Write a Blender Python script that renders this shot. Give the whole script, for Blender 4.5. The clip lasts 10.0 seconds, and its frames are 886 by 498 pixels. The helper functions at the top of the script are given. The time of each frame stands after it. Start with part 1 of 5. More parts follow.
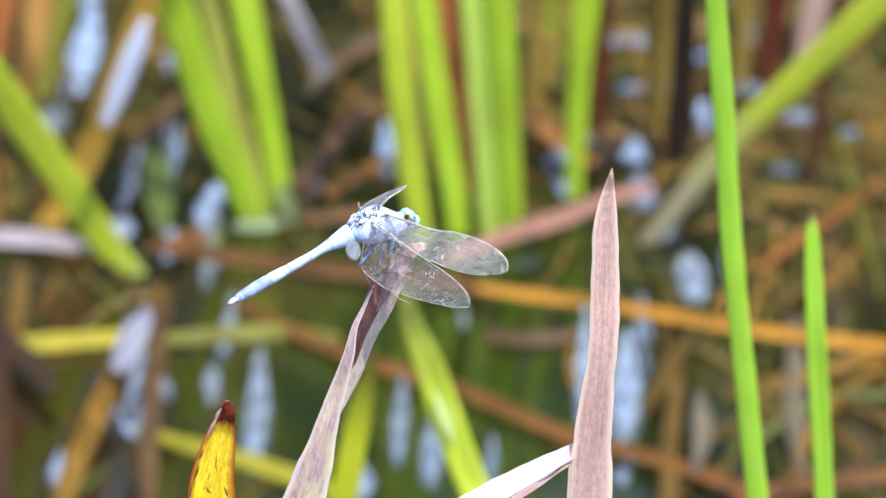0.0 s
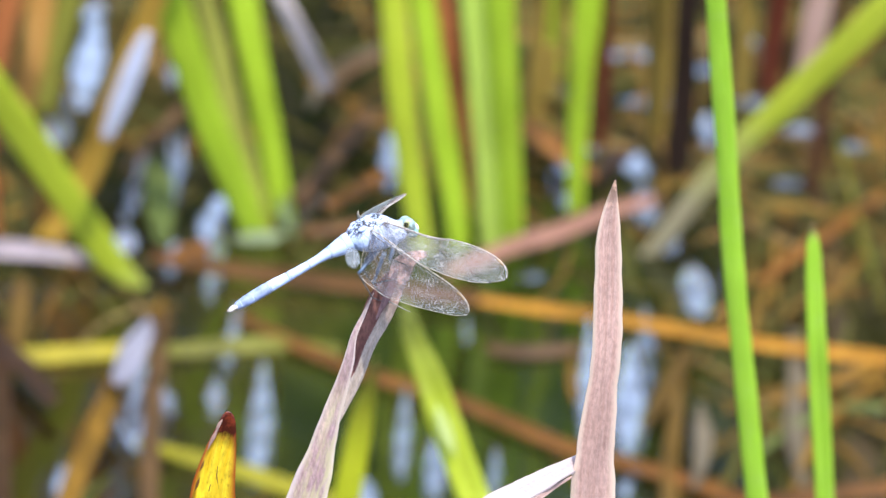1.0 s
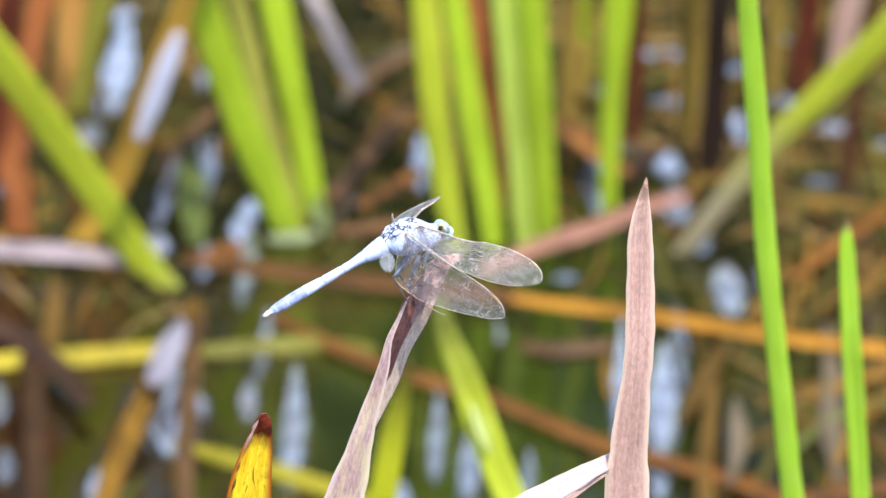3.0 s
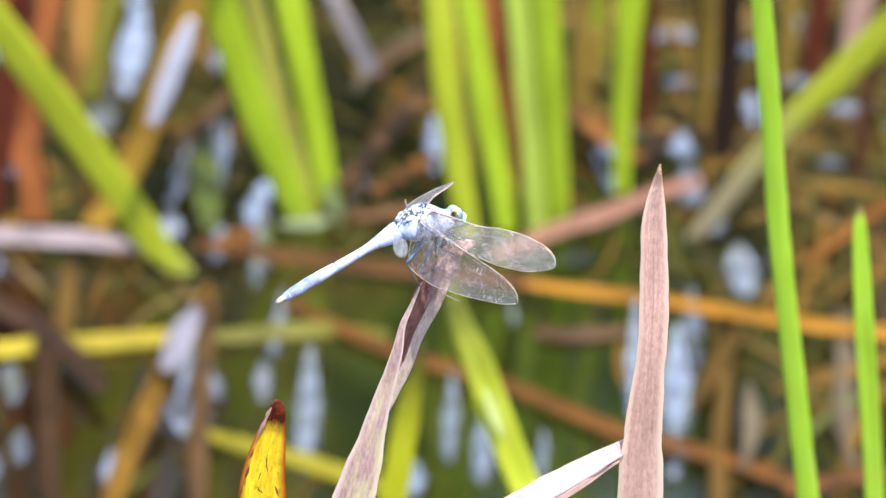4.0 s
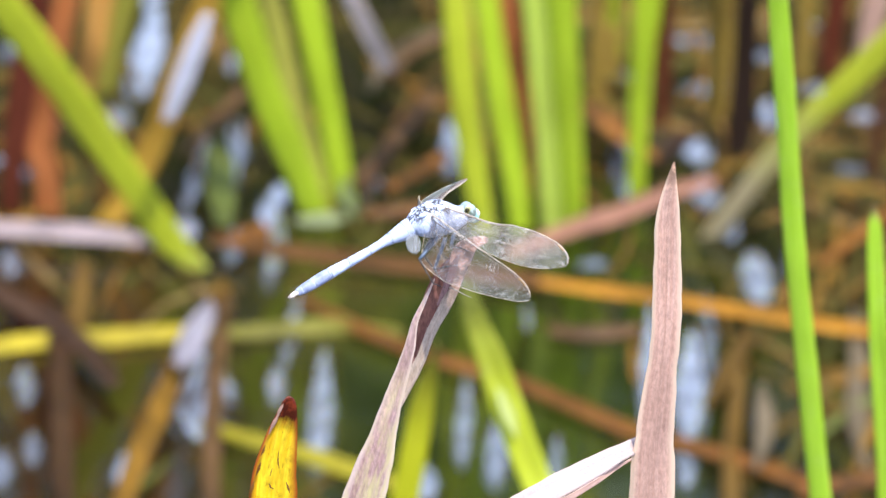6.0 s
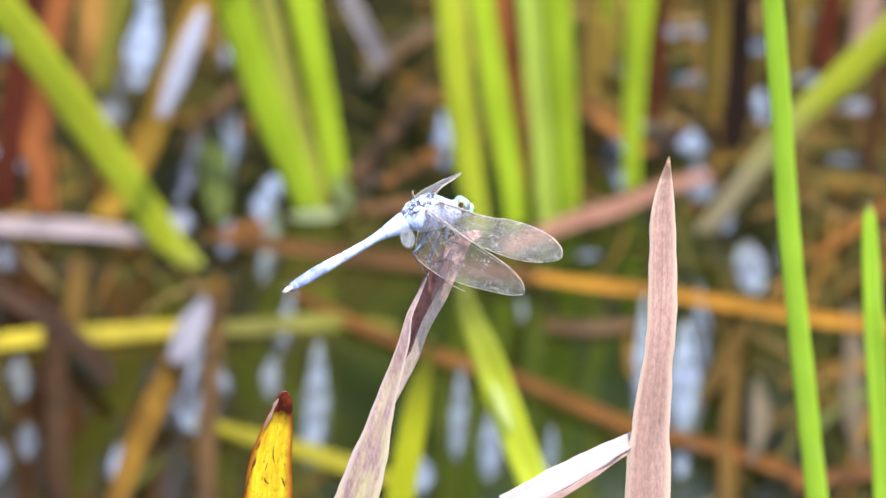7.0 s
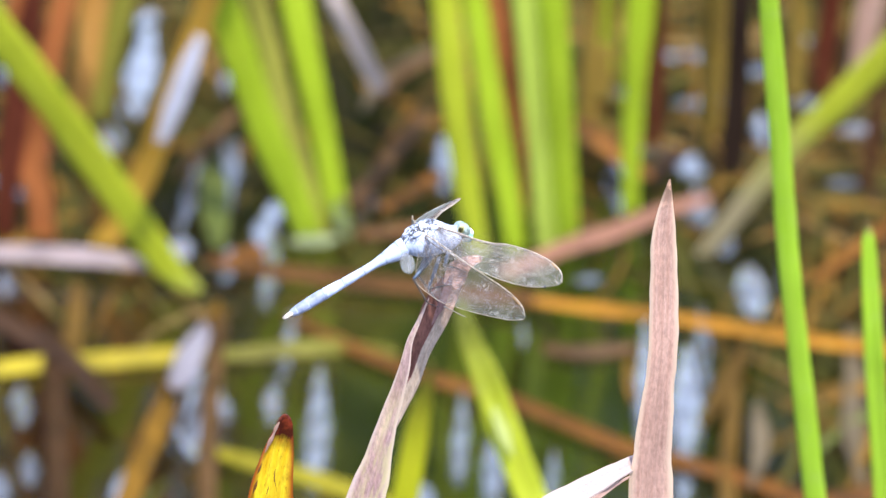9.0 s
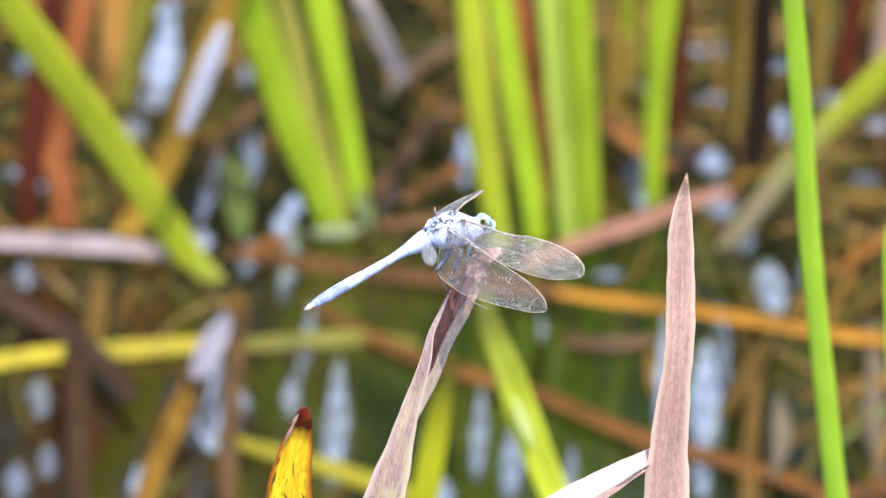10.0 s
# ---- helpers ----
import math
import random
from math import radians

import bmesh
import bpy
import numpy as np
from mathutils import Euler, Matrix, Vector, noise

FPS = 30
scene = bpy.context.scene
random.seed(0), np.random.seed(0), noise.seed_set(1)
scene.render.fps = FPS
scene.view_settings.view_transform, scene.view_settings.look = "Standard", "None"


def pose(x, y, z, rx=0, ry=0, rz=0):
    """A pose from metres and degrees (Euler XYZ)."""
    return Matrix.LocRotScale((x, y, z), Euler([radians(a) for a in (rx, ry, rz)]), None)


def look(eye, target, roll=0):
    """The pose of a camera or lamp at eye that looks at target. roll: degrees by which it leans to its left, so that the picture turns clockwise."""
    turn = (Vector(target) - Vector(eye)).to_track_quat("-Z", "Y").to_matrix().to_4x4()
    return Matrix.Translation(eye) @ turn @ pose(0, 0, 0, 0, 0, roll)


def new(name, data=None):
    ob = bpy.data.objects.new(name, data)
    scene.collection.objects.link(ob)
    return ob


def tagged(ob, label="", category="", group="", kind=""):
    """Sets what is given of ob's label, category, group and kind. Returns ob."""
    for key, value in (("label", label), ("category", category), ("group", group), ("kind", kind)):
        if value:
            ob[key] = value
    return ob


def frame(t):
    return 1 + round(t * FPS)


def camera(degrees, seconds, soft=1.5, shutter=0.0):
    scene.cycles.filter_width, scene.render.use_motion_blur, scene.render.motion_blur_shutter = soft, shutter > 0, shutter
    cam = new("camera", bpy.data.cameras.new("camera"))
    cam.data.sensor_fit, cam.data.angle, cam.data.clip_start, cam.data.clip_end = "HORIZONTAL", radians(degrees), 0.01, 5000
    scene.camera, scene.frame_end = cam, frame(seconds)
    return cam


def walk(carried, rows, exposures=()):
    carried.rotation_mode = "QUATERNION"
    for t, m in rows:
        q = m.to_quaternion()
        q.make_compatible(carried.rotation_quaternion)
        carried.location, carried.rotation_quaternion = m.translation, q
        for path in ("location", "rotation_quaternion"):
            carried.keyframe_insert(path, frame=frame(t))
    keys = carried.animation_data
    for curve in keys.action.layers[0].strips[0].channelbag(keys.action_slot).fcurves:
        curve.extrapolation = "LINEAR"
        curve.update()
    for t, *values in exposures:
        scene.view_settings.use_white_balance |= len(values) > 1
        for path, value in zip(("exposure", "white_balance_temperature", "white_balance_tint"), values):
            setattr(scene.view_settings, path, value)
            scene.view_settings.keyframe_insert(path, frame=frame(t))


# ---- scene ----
MM = 0.001
PATH = [
    (0.0, -0.0196, -0.2688, 0.285),
    (0.3, -0.0125, -0.2696, 0.270),
    (0.5, 0.0021, -0.2719, 0.240),
    (0.8, 0.0341, -0.2706, 0.190),
    (1, 0.0511, -0.2635, 0.323),
    (1.2, 0.0868, -0.2366, 0.207),
    (1.5, 0.1078, -0.2599, 0.290),
    (1.8, 0.0984, -0.2341, 0.182),
    (2, 0.0910, -0.2132, 0.191),
    (2.2, 0.0837, -0.1971, 0.021),
    (2.5, 0.0452, -0.1972, 0.100),
    (2.7, 0.0562, -0.1560, -0.020),
    (3.8, -0.0303, -0.0214, -0.247),
    (4, -0.0391, -0.0005, -0.234),
    (4.2, -0.0456, -0.0054, -0.277),
    (4.5, -0.0286, 0.0132, -0.240),
    (4.8, -0.0195, 0.0048, -0.232),
    (5, -0.0089, 0.0036, -0.203),
    (5.2, -0.0187, 0.0387, -0.232),
    (5.5, -0.0075, 0.0809, 0.103),
    (5.7, -0.0309, 0.0817, 0.215),
    (6.8, -0.0692, 0.1015, 0.175),
    (7, -0.0795, 0.0537, 0.040),
    (7.2, -0.0849, 0.0557, -0.006),
    (7.5, -0.0607, 0.0517, -0.125),
    (7.8, -0.0189, 0.0708, -0.228),
    (8, 0.0001, 0.0777, -0.271),
    (8.2, 0.0161, 0.0791, -0.214),
    (8.5, 0.0601, 0.0751, -0.291),
    (8.8, 0.0678, 0.0307, -0.275),
    (9, 0.0597, 0.0496, -0.284),
    (9.2, 0.0646, 0.0732, -0.090),
    (9.5, 0.0522, 0.1086, 0.057),
    (9.8, 0.0505, 0.1463, 0.033),
    (10, 0.0103, 0.1742, 0.019),
]
AIM = look((0, -1.8126, 1.3452), (0, 0, 0.50))
cam = camera(5.0, 10.0, soft=1.5)
cam.data.dof.use_dof = True
cam.data.dof.focus_distance = 2.0
cam.data.dof.aperture_fstop = 38.5
walk(cam, [(t, AIM @ pose(0, 0, 0, up, left, lean)) for t, up, left, lean in PATH],
     # the camera's white balance warms a little over the first seconds
     exposures=[(0.0, 0.54, 6050, 8), (1.0, 0.54, 6170, 9), (2.5, 0.55, 6460, 10), (4.0, 0.56, 6640, 11), (10.0, 0.56, 6640, 11)])

# ---- light ----
SUN_UP, SUN_FROM = 66, 150  # degrees above the horizon; compass bearing it shines from, clockwise from +y
world = bpy.data.worlds.new("sky")
scene.world = world
world.use_nodes = True
sky = world.node_tree.nodes.new("ShaderNodeTexSky")
sky.sky_type = "NISHITA"
sky.sun_disc = False
sky.sun_elevation, sky.sun_rotation = radians(SUN_UP), radians(SUN_FROM)
sky.air_density, sky.dust_density = 1.2, 4.0
back = world.node_tree.nodes["Background"]
wt = world.node_tree
# broken white summer cloud over the blue
cloud_at = wt.nodes.new("ShaderNodeTexNoise")
cloud_at.inputs["Scale"].default_value, cloud_at.inputs["Detail"].default_value = 1.7, 5.0
wt.links.new(wt.nodes.new("ShaderNodeTexCoord").outputs["Generated"], cloud_at.inputs["Vector"])
cover = wt.nodes.new("ShaderNodeMapRange")
cover.inputs[1].default_value, cover.inputs[2].default_value = 0.30, 0.52
wt.links.new(cloud_at.outputs["Fac"], cover.inputs[0])
clouded = wt.nodes.new("ShaderNodeMix")
clouded.data_type = "RGBA"
wt.links.new(cover.outputs[0], clouded.inputs[0])
wt.links.new(sky.outputs[0], clouded.inputs[6])
clouded.inputs[7].default_value = (8.2, 10.2, 15.0, 1)
wt.links.new(clouded.outputs[2], back.inputs[0])
back.inputs[1].default_value = 0.12
sun = new("sun", bpy.data.lights.new("sun", "SUN"))
sun.data.energy, sun.data.angle, sun.data.color = 5.0, radians(0.53), (1.0, 0.96, 0.88)
az = radians(SUN_FROM)
sun.matrix_world = look((math.sin(az) * math.cos(radians(SUN_UP)) * 5, math.cos(az) * math.cos(radians(SUN_UP)) * 5, 5 * math.sin(radians(SUN_UP))), (0, 0, 0))


# ---- materials ----
def nodes_of(name):
    m = bpy.data.materials.new(name)
    m.use_nodes = True
    nt = m.node_tree
    return m, nt, nt.nodes["Principled BSDF"], nt.nodes["Material Output"]


def link(nt, a, b):
    nt.links.new(a, b)


def ramp(nt, fac, stops):
    r = nt.nodes.new("ShaderNodeValToRGB")
    while len(r.color_ramp.elements) < len(stops):
        r.color_ramp.elements.new(0.5)
    for e, (p, c) in zip(r.color_ramp.elements, stops):
        e.position, e.color = p, (*c, 1)
    link(nt, fac, r.inputs[0])
    return r.outputs[0]


def noise_tex(nt, vec, scale, detail=4.0, rough=0.55):
    n = nt.nodes.new("ShaderNodeTexNoise")
    n.inputs["Scale"].default_value, n.inputs["Detail"].default_value, n.inputs["Roughness"].default_value = scale, detail, rough
    if vec is not None:
        link(nt, vec, n.inputs["Vector"])
    return n.outputs["Fac"]


def mapped(nt, source, scale):
    m = nt.nodes.new("ShaderNodeMapping")
    m.inputs["Scale"].default_value = scale
    link(nt, source, m.inputs["Vector"])
    return m.outputs[0]


def mix(nt, fac, a, b, how="MIX"):
    x = nt.nodes.new("ShaderNodeMix")
    x.data_type, x.blend_type = "RGBA", how
    for socket, v in ((x.inputs[0], fac), (x.inputs[6], a), (x.inputs[7], b)):
        if isinstance(v, (int, float)):
            socket.default_value = v
        elif isinstance(v, tuple):
            socket.default_value = (*v, 1)
        else:
            link(nt, v, socket)
    return x.outputs[2]


def blade_material(name, main, alt, fleck, glow=0.35, rough=0.45, tip=None, foot=None, tip_mm=5.0, fade=2.0, foot_at=0.8, foot_mm=None, flecks=0.35, spec=0.3, edge=None, speck=140.0, mottle=0.6, grit=0.0, streak=0.0, streak_colour=(0.1, 0.04, 0.03)):
    """A leaf or stalk: fibres along its length, blotches, flecks; light passes through. Grain is in mm across and along, tip and foot lie at the ends."""
    m, nt, bsdf, out = nodes_of(name)
    uv = nt.nodes.new("ShaderNodeUVMap")
    uv.uv_map = "uv"
    grain = nt.nodes.new("ShaderNodeUVMap")
    grain.uv_map = "grain"
    info = nt.nodes.new("ShaderNodeObjectInfo")
    geo = nt.nodes.new("ShaderNodeTexCoord").outputs["Object"]
    shift = nt.nodes.new("ShaderNodeVectorMath")
    shift.operation = "MULTIPLY_ADD"
    link(nt, info.outputs["Random"], shift.inputs[0])
    shift.inputs[1].default_value = (37, 213, 5)
    link(nt, grain.outputs[0], shift.inputs[2])
    fibre = noise_tex(nt, mapped(nt, shift.outputs[0], (1.9, 0.05, 1)), 1.0, 5.0)
    blotch = noise_tex(nt, geo, speck, 5.0, 0.65)
    stain = noise_tex(nt, mapped(nt, geo, (1, 1, 0.5)), 42.0, 3.0)
    fine = noise_tex(nt, mapped(nt, shift.outputs[0], (3.2, 0.5, 1)), 1.0, 4.0)
    col = mix(nt, ramp(nt, fibre, [(0.35, (0, 0, 0)), (0.68, (1, 1, 1))]), main, alt)
    if streak:
        long = noise_tex(nt, mapped(nt, shift.outputs[0], (0.6, 0.06, 1)), 1.0, 6.0, 0.6)
        col = mix(nt, ramp(nt, long, [(0.5, (0, 0, 0)), (0.62, (streak,) * 3)]), col, streak_colour)
    col = mix(nt, ramp(nt, blotch, [(0.55, (0, 0, 0)), (0.75, (flecks,) * 3)]), col, fleck)
    col = mix(nt, ramp(nt, fine, [(0.58, (0, 0, 0)), (0.70, (flecks,) * 3)]), col, fleck)
    col = mix(nt, 1.0, col, ramp(nt, stain, [(0.34, (mottle,) * 3), (0.6, (1.06,) * 3)]), "MULTIPLY")
    if grit:
        sand = noise_tex(nt, mapped(nt, geo, (1, 1, 0.35)), 1700.0, 3.0, 0.7)
        col = mix(nt, 1.0, col, ramp(nt, sand, [(0.36, (1 - grit,) * 3), (0.62, (1 + 0.4 * grit,) * 3)]), "MULTIPLY")
    along, reach = nt.nodes.new("ShaderNodeSeparateXYZ"), nt.nodes.new("ShaderNodeSeparateXYZ")
    link(nt, uv.outputs[0], along.inputs[0])
    link(nt, grain.outputs[0], reach.inputs[0])

    def stretch(lo, hi):
        """0 before lo mm from the tip, 1 past hi, with a ragged edge."""
        add = nt.nodes.new("ShaderNodeMath")
        add.operation = "MULTIPLY_ADD"
        link(nt, fine, add.inputs[0])
        add.inputs[1].default_value = hi - lo
        link(nt, reach.outputs[1], add.inputs[2])
        r = nt.nodes.new("ShaderNodeMapRange")
        link(nt, add.outputs[0], r.inputs[0])
        r.inputs[1].default_value, r.inputs[2].default_value = lo + 0.25 * (hi - lo), hi + 0.5 * (hi - lo)
        return r.outputs[0]
    if edge:
        col = mix(nt, ramp(nt, along.outputs[0], [(0.02, (1, 1, 1)), (0.2, (0, 0, 0)), (0.84, (0, 0, 0)), (0.98, (1, 1, 1))]), col, edge)
    if tip:
        burnt = mix(nt, ramp(nt, blotch, [(0.38, (0, 0, 0)), (0.52, (1, 1, 1))]), tip, tuple(0.3 * v for v in tip))
        col = mix(nt, stretch(tip_mm, tip_mm + fade), burnt, col)
    if foot_mm:
        col = mix(nt, stretch(foot_mm, foot_mm + 25), col, mix(nt, ramp(nt, noise_tex(nt, mapped(nt, shift.outputs[0], (0.7, 0.11, 1)), 1.0, 5.0), [(0.42, (0, 0, 0)), (0.62, (1, 1, 1))]), col, foot))
    elif foot:
        col = mix(nt, ramp(nt, along.outputs[1], [(foot_at, (0, 0, 0)), (min(1, foot_at + 0.15), (1, 1, 1))]), col, foot)
    tone = nt.nodes.new("ShaderNodeHueSaturation")
    vary = nt.nodes.new("ShaderNodeMapRange")
    link(nt, info.outputs["Random"], vary.inputs[0])
    vary.inputs[3].default_value, vary.inputs[4].default_value = 0.93, 1.08
    link(nt, vary.outputs[0], tone.inputs["Value"])
    link(nt, col, tone.inputs["Color"])
    col = tone.outputs[0]
    link(nt, col, bsdf.inputs["Base Color"])
    bsdf.inputs["Roughness"].default_value = rough
    bsdf.inputs["Specular IOR Level"].default_value = spec
    bump = nt.nodes.new("ShaderNodeBump")
    bump.inputs["Strength"].default_value, bump.inputs["Distance"].default_value = 0.5, 0.0004
    link(nt, fibre, bump.inputs["Height"])
    link(nt, bump.outputs[0], bsdf.inputs["Normal"])
    if glow:
        tr = nt.nodes.new("ShaderNodeBsdfTranslucent")
        link(nt, col, tr.inputs[0])
        mx = nt.nodes.new("ShaderNodeMixShader")
        mx.inputs[0].default_value = glow
        link(nt, bsdf.outputs[0], mx.inputs[1])
        link(nt, tr.outputs[0], mx.inputs[2])
        link(nt, mx.outputs[0], out.inputs[0])
    return m


M_GREEN = blade_material("green_leaf", (0.30, 0.52, 0.022), (0.39, 0.60, 0.05), (0.42, 0.58, 0.14), tip=(0.42, 0.28, 0.12), tip_mm=2.0, fade=2.5, mottle=0.82, glow=0.22)
M_GREEN2 = blade_material("leaf_green", (0.315, 0.45, 0.014), (0.40, 0.52, 0.03), (0.36, 0.46, 0.06), mottle=0.82, glow=0.22)
M_YGREEN = blade_material("yellow_green_leaf", (0.42, 0.49, 0.02), (0.50, 0.55, 0.04), (0.30, 0.30, 0.06), foot=(0.42, 0.44, 0.16), foot_at=0.88, mottle=0.82, glow=0.22)
M_YELLOW = blade_material("yellow_leaf", (0.47, 0.54, 0.015), (0.56, 0.62, 0.06), (0.58, 0.60, 0.2), mottle=0.86, tip=(0.18, 0.20, 0.03), tip_mm=10.0, fade=28.0)
M_OLIVE = blade_material("olive_leaf", (0.28, 0.29, 0.04), (0.34, 0.32, 0.06), (0.18, 0.12, 0.04), glow=0.22)
M_OLIVE4 = blade_material("shaded_olive_leaf", (0.17, 0.21, 0.05), (0.22, 0.25, 0.08), (0.14, 0.12, 0.04), glow=0.2)
M_OLIVE2 = blade_material("grey_green_leaf", (0.355, 0.47, 0.055), (0.42, 0.52, 0.085), (0.34, 0.40, 0.12), mottle=0.82, glow=0.22)
M_OLIVE3 = blade_material("olive_leaf_pale_foot", (0.47, 0.54, 0.025), (0.55, 0.58, 0.05), (0.34, 0.30, 0.06), foot_at=0.69, glow=0.22, mottle=0.85, foot=(0.40, 0.33, 0.18))
M_PERCH = blade_material("dry_mauve_leaf", (0.44, 0.265, 0.255), (0.58, 0.40, 0.38), (0.26, 0.12, 0.12), glow=0.12, foot_mm=22, speck=430.0, rough=0.3, spec=0.6, flecks=0.42, mottle=0.78, edge=(0.66, 0.52, 0.46), streak_colour=(0.66, 0.52, 0.38), streak=0.55, foot=(0.62, 0.54, 0.28), grit=0.26)
M_PERCH2 = blade_material("dry_cream_fold", (0.62, 0.47, 0.38), (0.76, 0.62, 0.52), (0.26, 0.14, 0.11), glow=0.12, rough=0.4, speck=430.0, grit=0.22, flecks=0.4, tip=(0.78, 0.46, 0.38), tip_mm=11.0, fade=8.0, streak=0.35, streak_colour=(0.36, 0.22, 0.19))
M_MAUVE = blade_material("mauve_fold", (0.27, 0.14, 0.145), (0.38, 0.22, 0.22), (0.16, 0.06, 0.06), glow=0.08, rough=0.45, speck=430.0, grit=0.3)
M_MAROON = blade_material("maroon_fold", (0.23, 0.085, 0.07), (0.35, 0.155, 0.125), (0.34, 0.20, 0.12), glow=0.05, rough=0.5, speck=430.0, grit=0.4)
M_DRY = blade_material("dry_pink_leaf", (0.57, 0.335, 0.27), (0.68, 0.44, 0.37), (0.30, 0.14, 0.11), glow=0.15, rough=0.5, tip=(0.74, 0.46, 0.33), tip_mm=3.0, fade=4.0, streak_colour=(0.33, 0.19, 0.17), speck=520.0, edge=(0.74, 0.55, 0.42), mottle=0.72, flecks=0.36, grit=0.2, streak=0.14)
M_WHITE = blade_material("bleached_leaf", (0.43, 0.335, 0.32), (0.54, 0.44, 0.43), (0.42, 0.27, 0.22), glow=0.15, rough=0.45, speck=430.0, mottle=0.86, grit=0.12, flecks=0.25)
M_SCAR = blade_material("silvery_scar", (0.30, 0.15, 0.10), (0.44, 0.31, 0.27), (0.16, 0.06, 0.03), glow=0.0, speck=430.0)
M_SPOT = blade_material("scorch", (0.12, 0.04, 0.008), (0.20, 0.08, 0.012), (0.05, 0.015, 0.006), glow=0.0)
M_UNDERSIDE = blade_material("rolled_edge", (0.40, 0.25, 0.21), (0.52, 0.36, 0.31), (0.24, 0.12, 0.10), glow=0.05, flecks=0.5, speck=430.0)
M_BUD = blade_material("scorched_yellow_leaf", (0.90, 0.56, 0.01), (0.95, 0.72, 0.04), (0.15, 0.04, 0.006), tip_mm=5.0, fade=3.0, streak_colour=(0.45, 0.16, 0.01), speck=430.0, streak=0.3, glow=0.15, mottle=0.85, grit=0.1, flecks=0.5, tip=(0.17, 0.026, 0.010), edge=(0.34, 0.075, 0.012), rough=0.25)
M_RED = blade_material("red_brown_stalk", (0.38, 0.115, 0.033), (0.46, 0.165, 0.056), (0.08, 0.02, 0.012), glow=0.1, spec=0.15, mottle=0.5)
M_YELLOW2 = blade_material("dull_yellow_leaf", (0.39, 0.41, 0.010), (0.46, 0.47, 0.018), (0.32, 0.28, 0.04), mottle=0.8, tip=(0.11, 0.10, 0.02), tip_mm=8.0, fade=24.0, glow=0.2)
M_DKRED = blade_material("dark_red_stalk", (0.085, 0.018, 0.010), (0.13, 0.035, 0.018), (0.04, 0.012, 0.008), glow=0.05, spec=0.1)
M_BOLIVE = blade_material("olive_brown_stalk", (0.27, 0.18, 0.03), (0.34, 0.23, 0.055), (0.09, 0.05, 0.015), glow=0.1, spec=0.15)
M_ORANGE = blade_material("orange_stalk", (0.54, 0.25, 0.05), (0.60, 0.34, 0.10), (0.22, 0.09, 0.03), glow=0.2, spec=0.15, mottle=0.65)
M_ORANGE2 = blade_material("rusty_stem", (0.125, 0.048, 0.009), (0.17, 0.07, 0.014), (0.08, 0.03, 0.008), glow=0.1, spec=0.15, mottle=0.42)
M_RUST = blade_material("sunken_rust", (0.085, 0.038, 0.010), (0.12, 0.055, 0.016), (0.05, 0.025, 0.01), glow=0.05, spec=0.15, mottle=0.6)
M_RUST2 = blade_material("sunken_ochre", (0.095, 0.052, 0.010), (0.13, 0.075, 0.018), (0.06, 0.03, 0.01), glow=0.05, spec=0.15, mottle=0.55)
M_DIM = blade_material("sunken_yellow_leaf", (0.11, 0.105, 0.008), (0.15, 0.14, 0.014), (0.07, 0.06, 0.01), glow=0.1, spec=0.15, mottle=0.5)
M_MIRRORED = blade_material("mirrored_green", (0.075, 0.10, 0.018), (0.11, 0.13, 0.034), (0.05, 0.045, 0.012), glow=0.1, spec=0.15, mottle=0.5)
M_GLEAM = blade_material("pale_gleam", (0.50, 0.57, 0.13), (0.57, 0.63, 0.24), (0.50, 0.58, 0.12), glow=0.15, mottle=0.7)
M_OCHRE = blade_material("ochre_leaf", (0.54, 0.30, 0.035), (0.60, 0.37, 0.06), (0.25, 0.12, 0.03), glow=0.2, rough=0.3, mottle=0.7)
M_OCHRE2 = blade_material("tan_leaf", (0.21, 0.105, 0.012), (0.27, 0.14, 0.02), (0.16, 0.08, 0.03), glow=0.15, spec=0.15, mottle=0.42)
M_GOLD = blade_material("golden_stem", (0.31, 0.135, 0.013), (0.38, 0.18, 0.022), (0.40, 0.18, 0.03), glow=0.15, rough=0.35, spec=0.15)
M_GOLD2 = blade_material("yellow_dead_leaf", (0.34, 0.27, 0.010), (0.42, 0.34, 0.02), (0.12, 0.10, 0.01), glow=0.2, spec=0.15)
M_GOLD3 = blade_material("dull_yellow_dead_leaf", (0.22, 0.19, 0.012), (0.29, 0.25, 0.02), (0.10, 0.08, 0.01), glow=0.2, spec=0.15, mottle=0.6)
M_BROWN2 = blade_material("dark_brown_stem", (0.058, 0.025, 0.012), (0.09, 0.04, 0.019), (0.03, 0.012, 0.008), glow=0.05, spec=0.1, mottle=0.42)
M_BROWN3 = blade_material("sodden_brown_stem", (0.034, 0.017, 0.008), (0.055, 0.027, 0.013), (0.02, 0.010, 0.006), glow=0.0, spec=0.1, mottle=0.42)
M_ORANGE3 = blade_material("orange_thin_stem", (0.26, 0.10, 0.018), (0.32, 0.14, 0.03), (0.12, 0.05, 0.01), glow=0.1, spec=0.15)
M_BROWN = blade_material("brown_stem", (0.085, 0.042, 0.016), (0.12, 0.065, 0.028), (0.05, 0.025, 0.012), glow=0.1, spec=0.15, mottle=0.42)
# bluish white of the sky's glare on two leaves, as plain colour
M_GLARE = blade_material("leaf_glare", (0.54, 0.55, 0.66), (0.66, 0.67, 0.77), (0.36, 0.30, 0.26), glow=0.1, rough=0.3)
M_GLARE2 = blade_material("dim_leaf_glare", (0.29, 0.27, 0.33), (0.37, 0.35, 0.41), (0.22, 0.16, 0.13), glow=0.1, rough=0.3)
M_GREY2 = blade_material("pale_stick", (0.42, 0.34, 0.31), (0.52, 0.44, 0.41), (0.16, 0.11, 0.09), glow=0.0, spec=0.15)
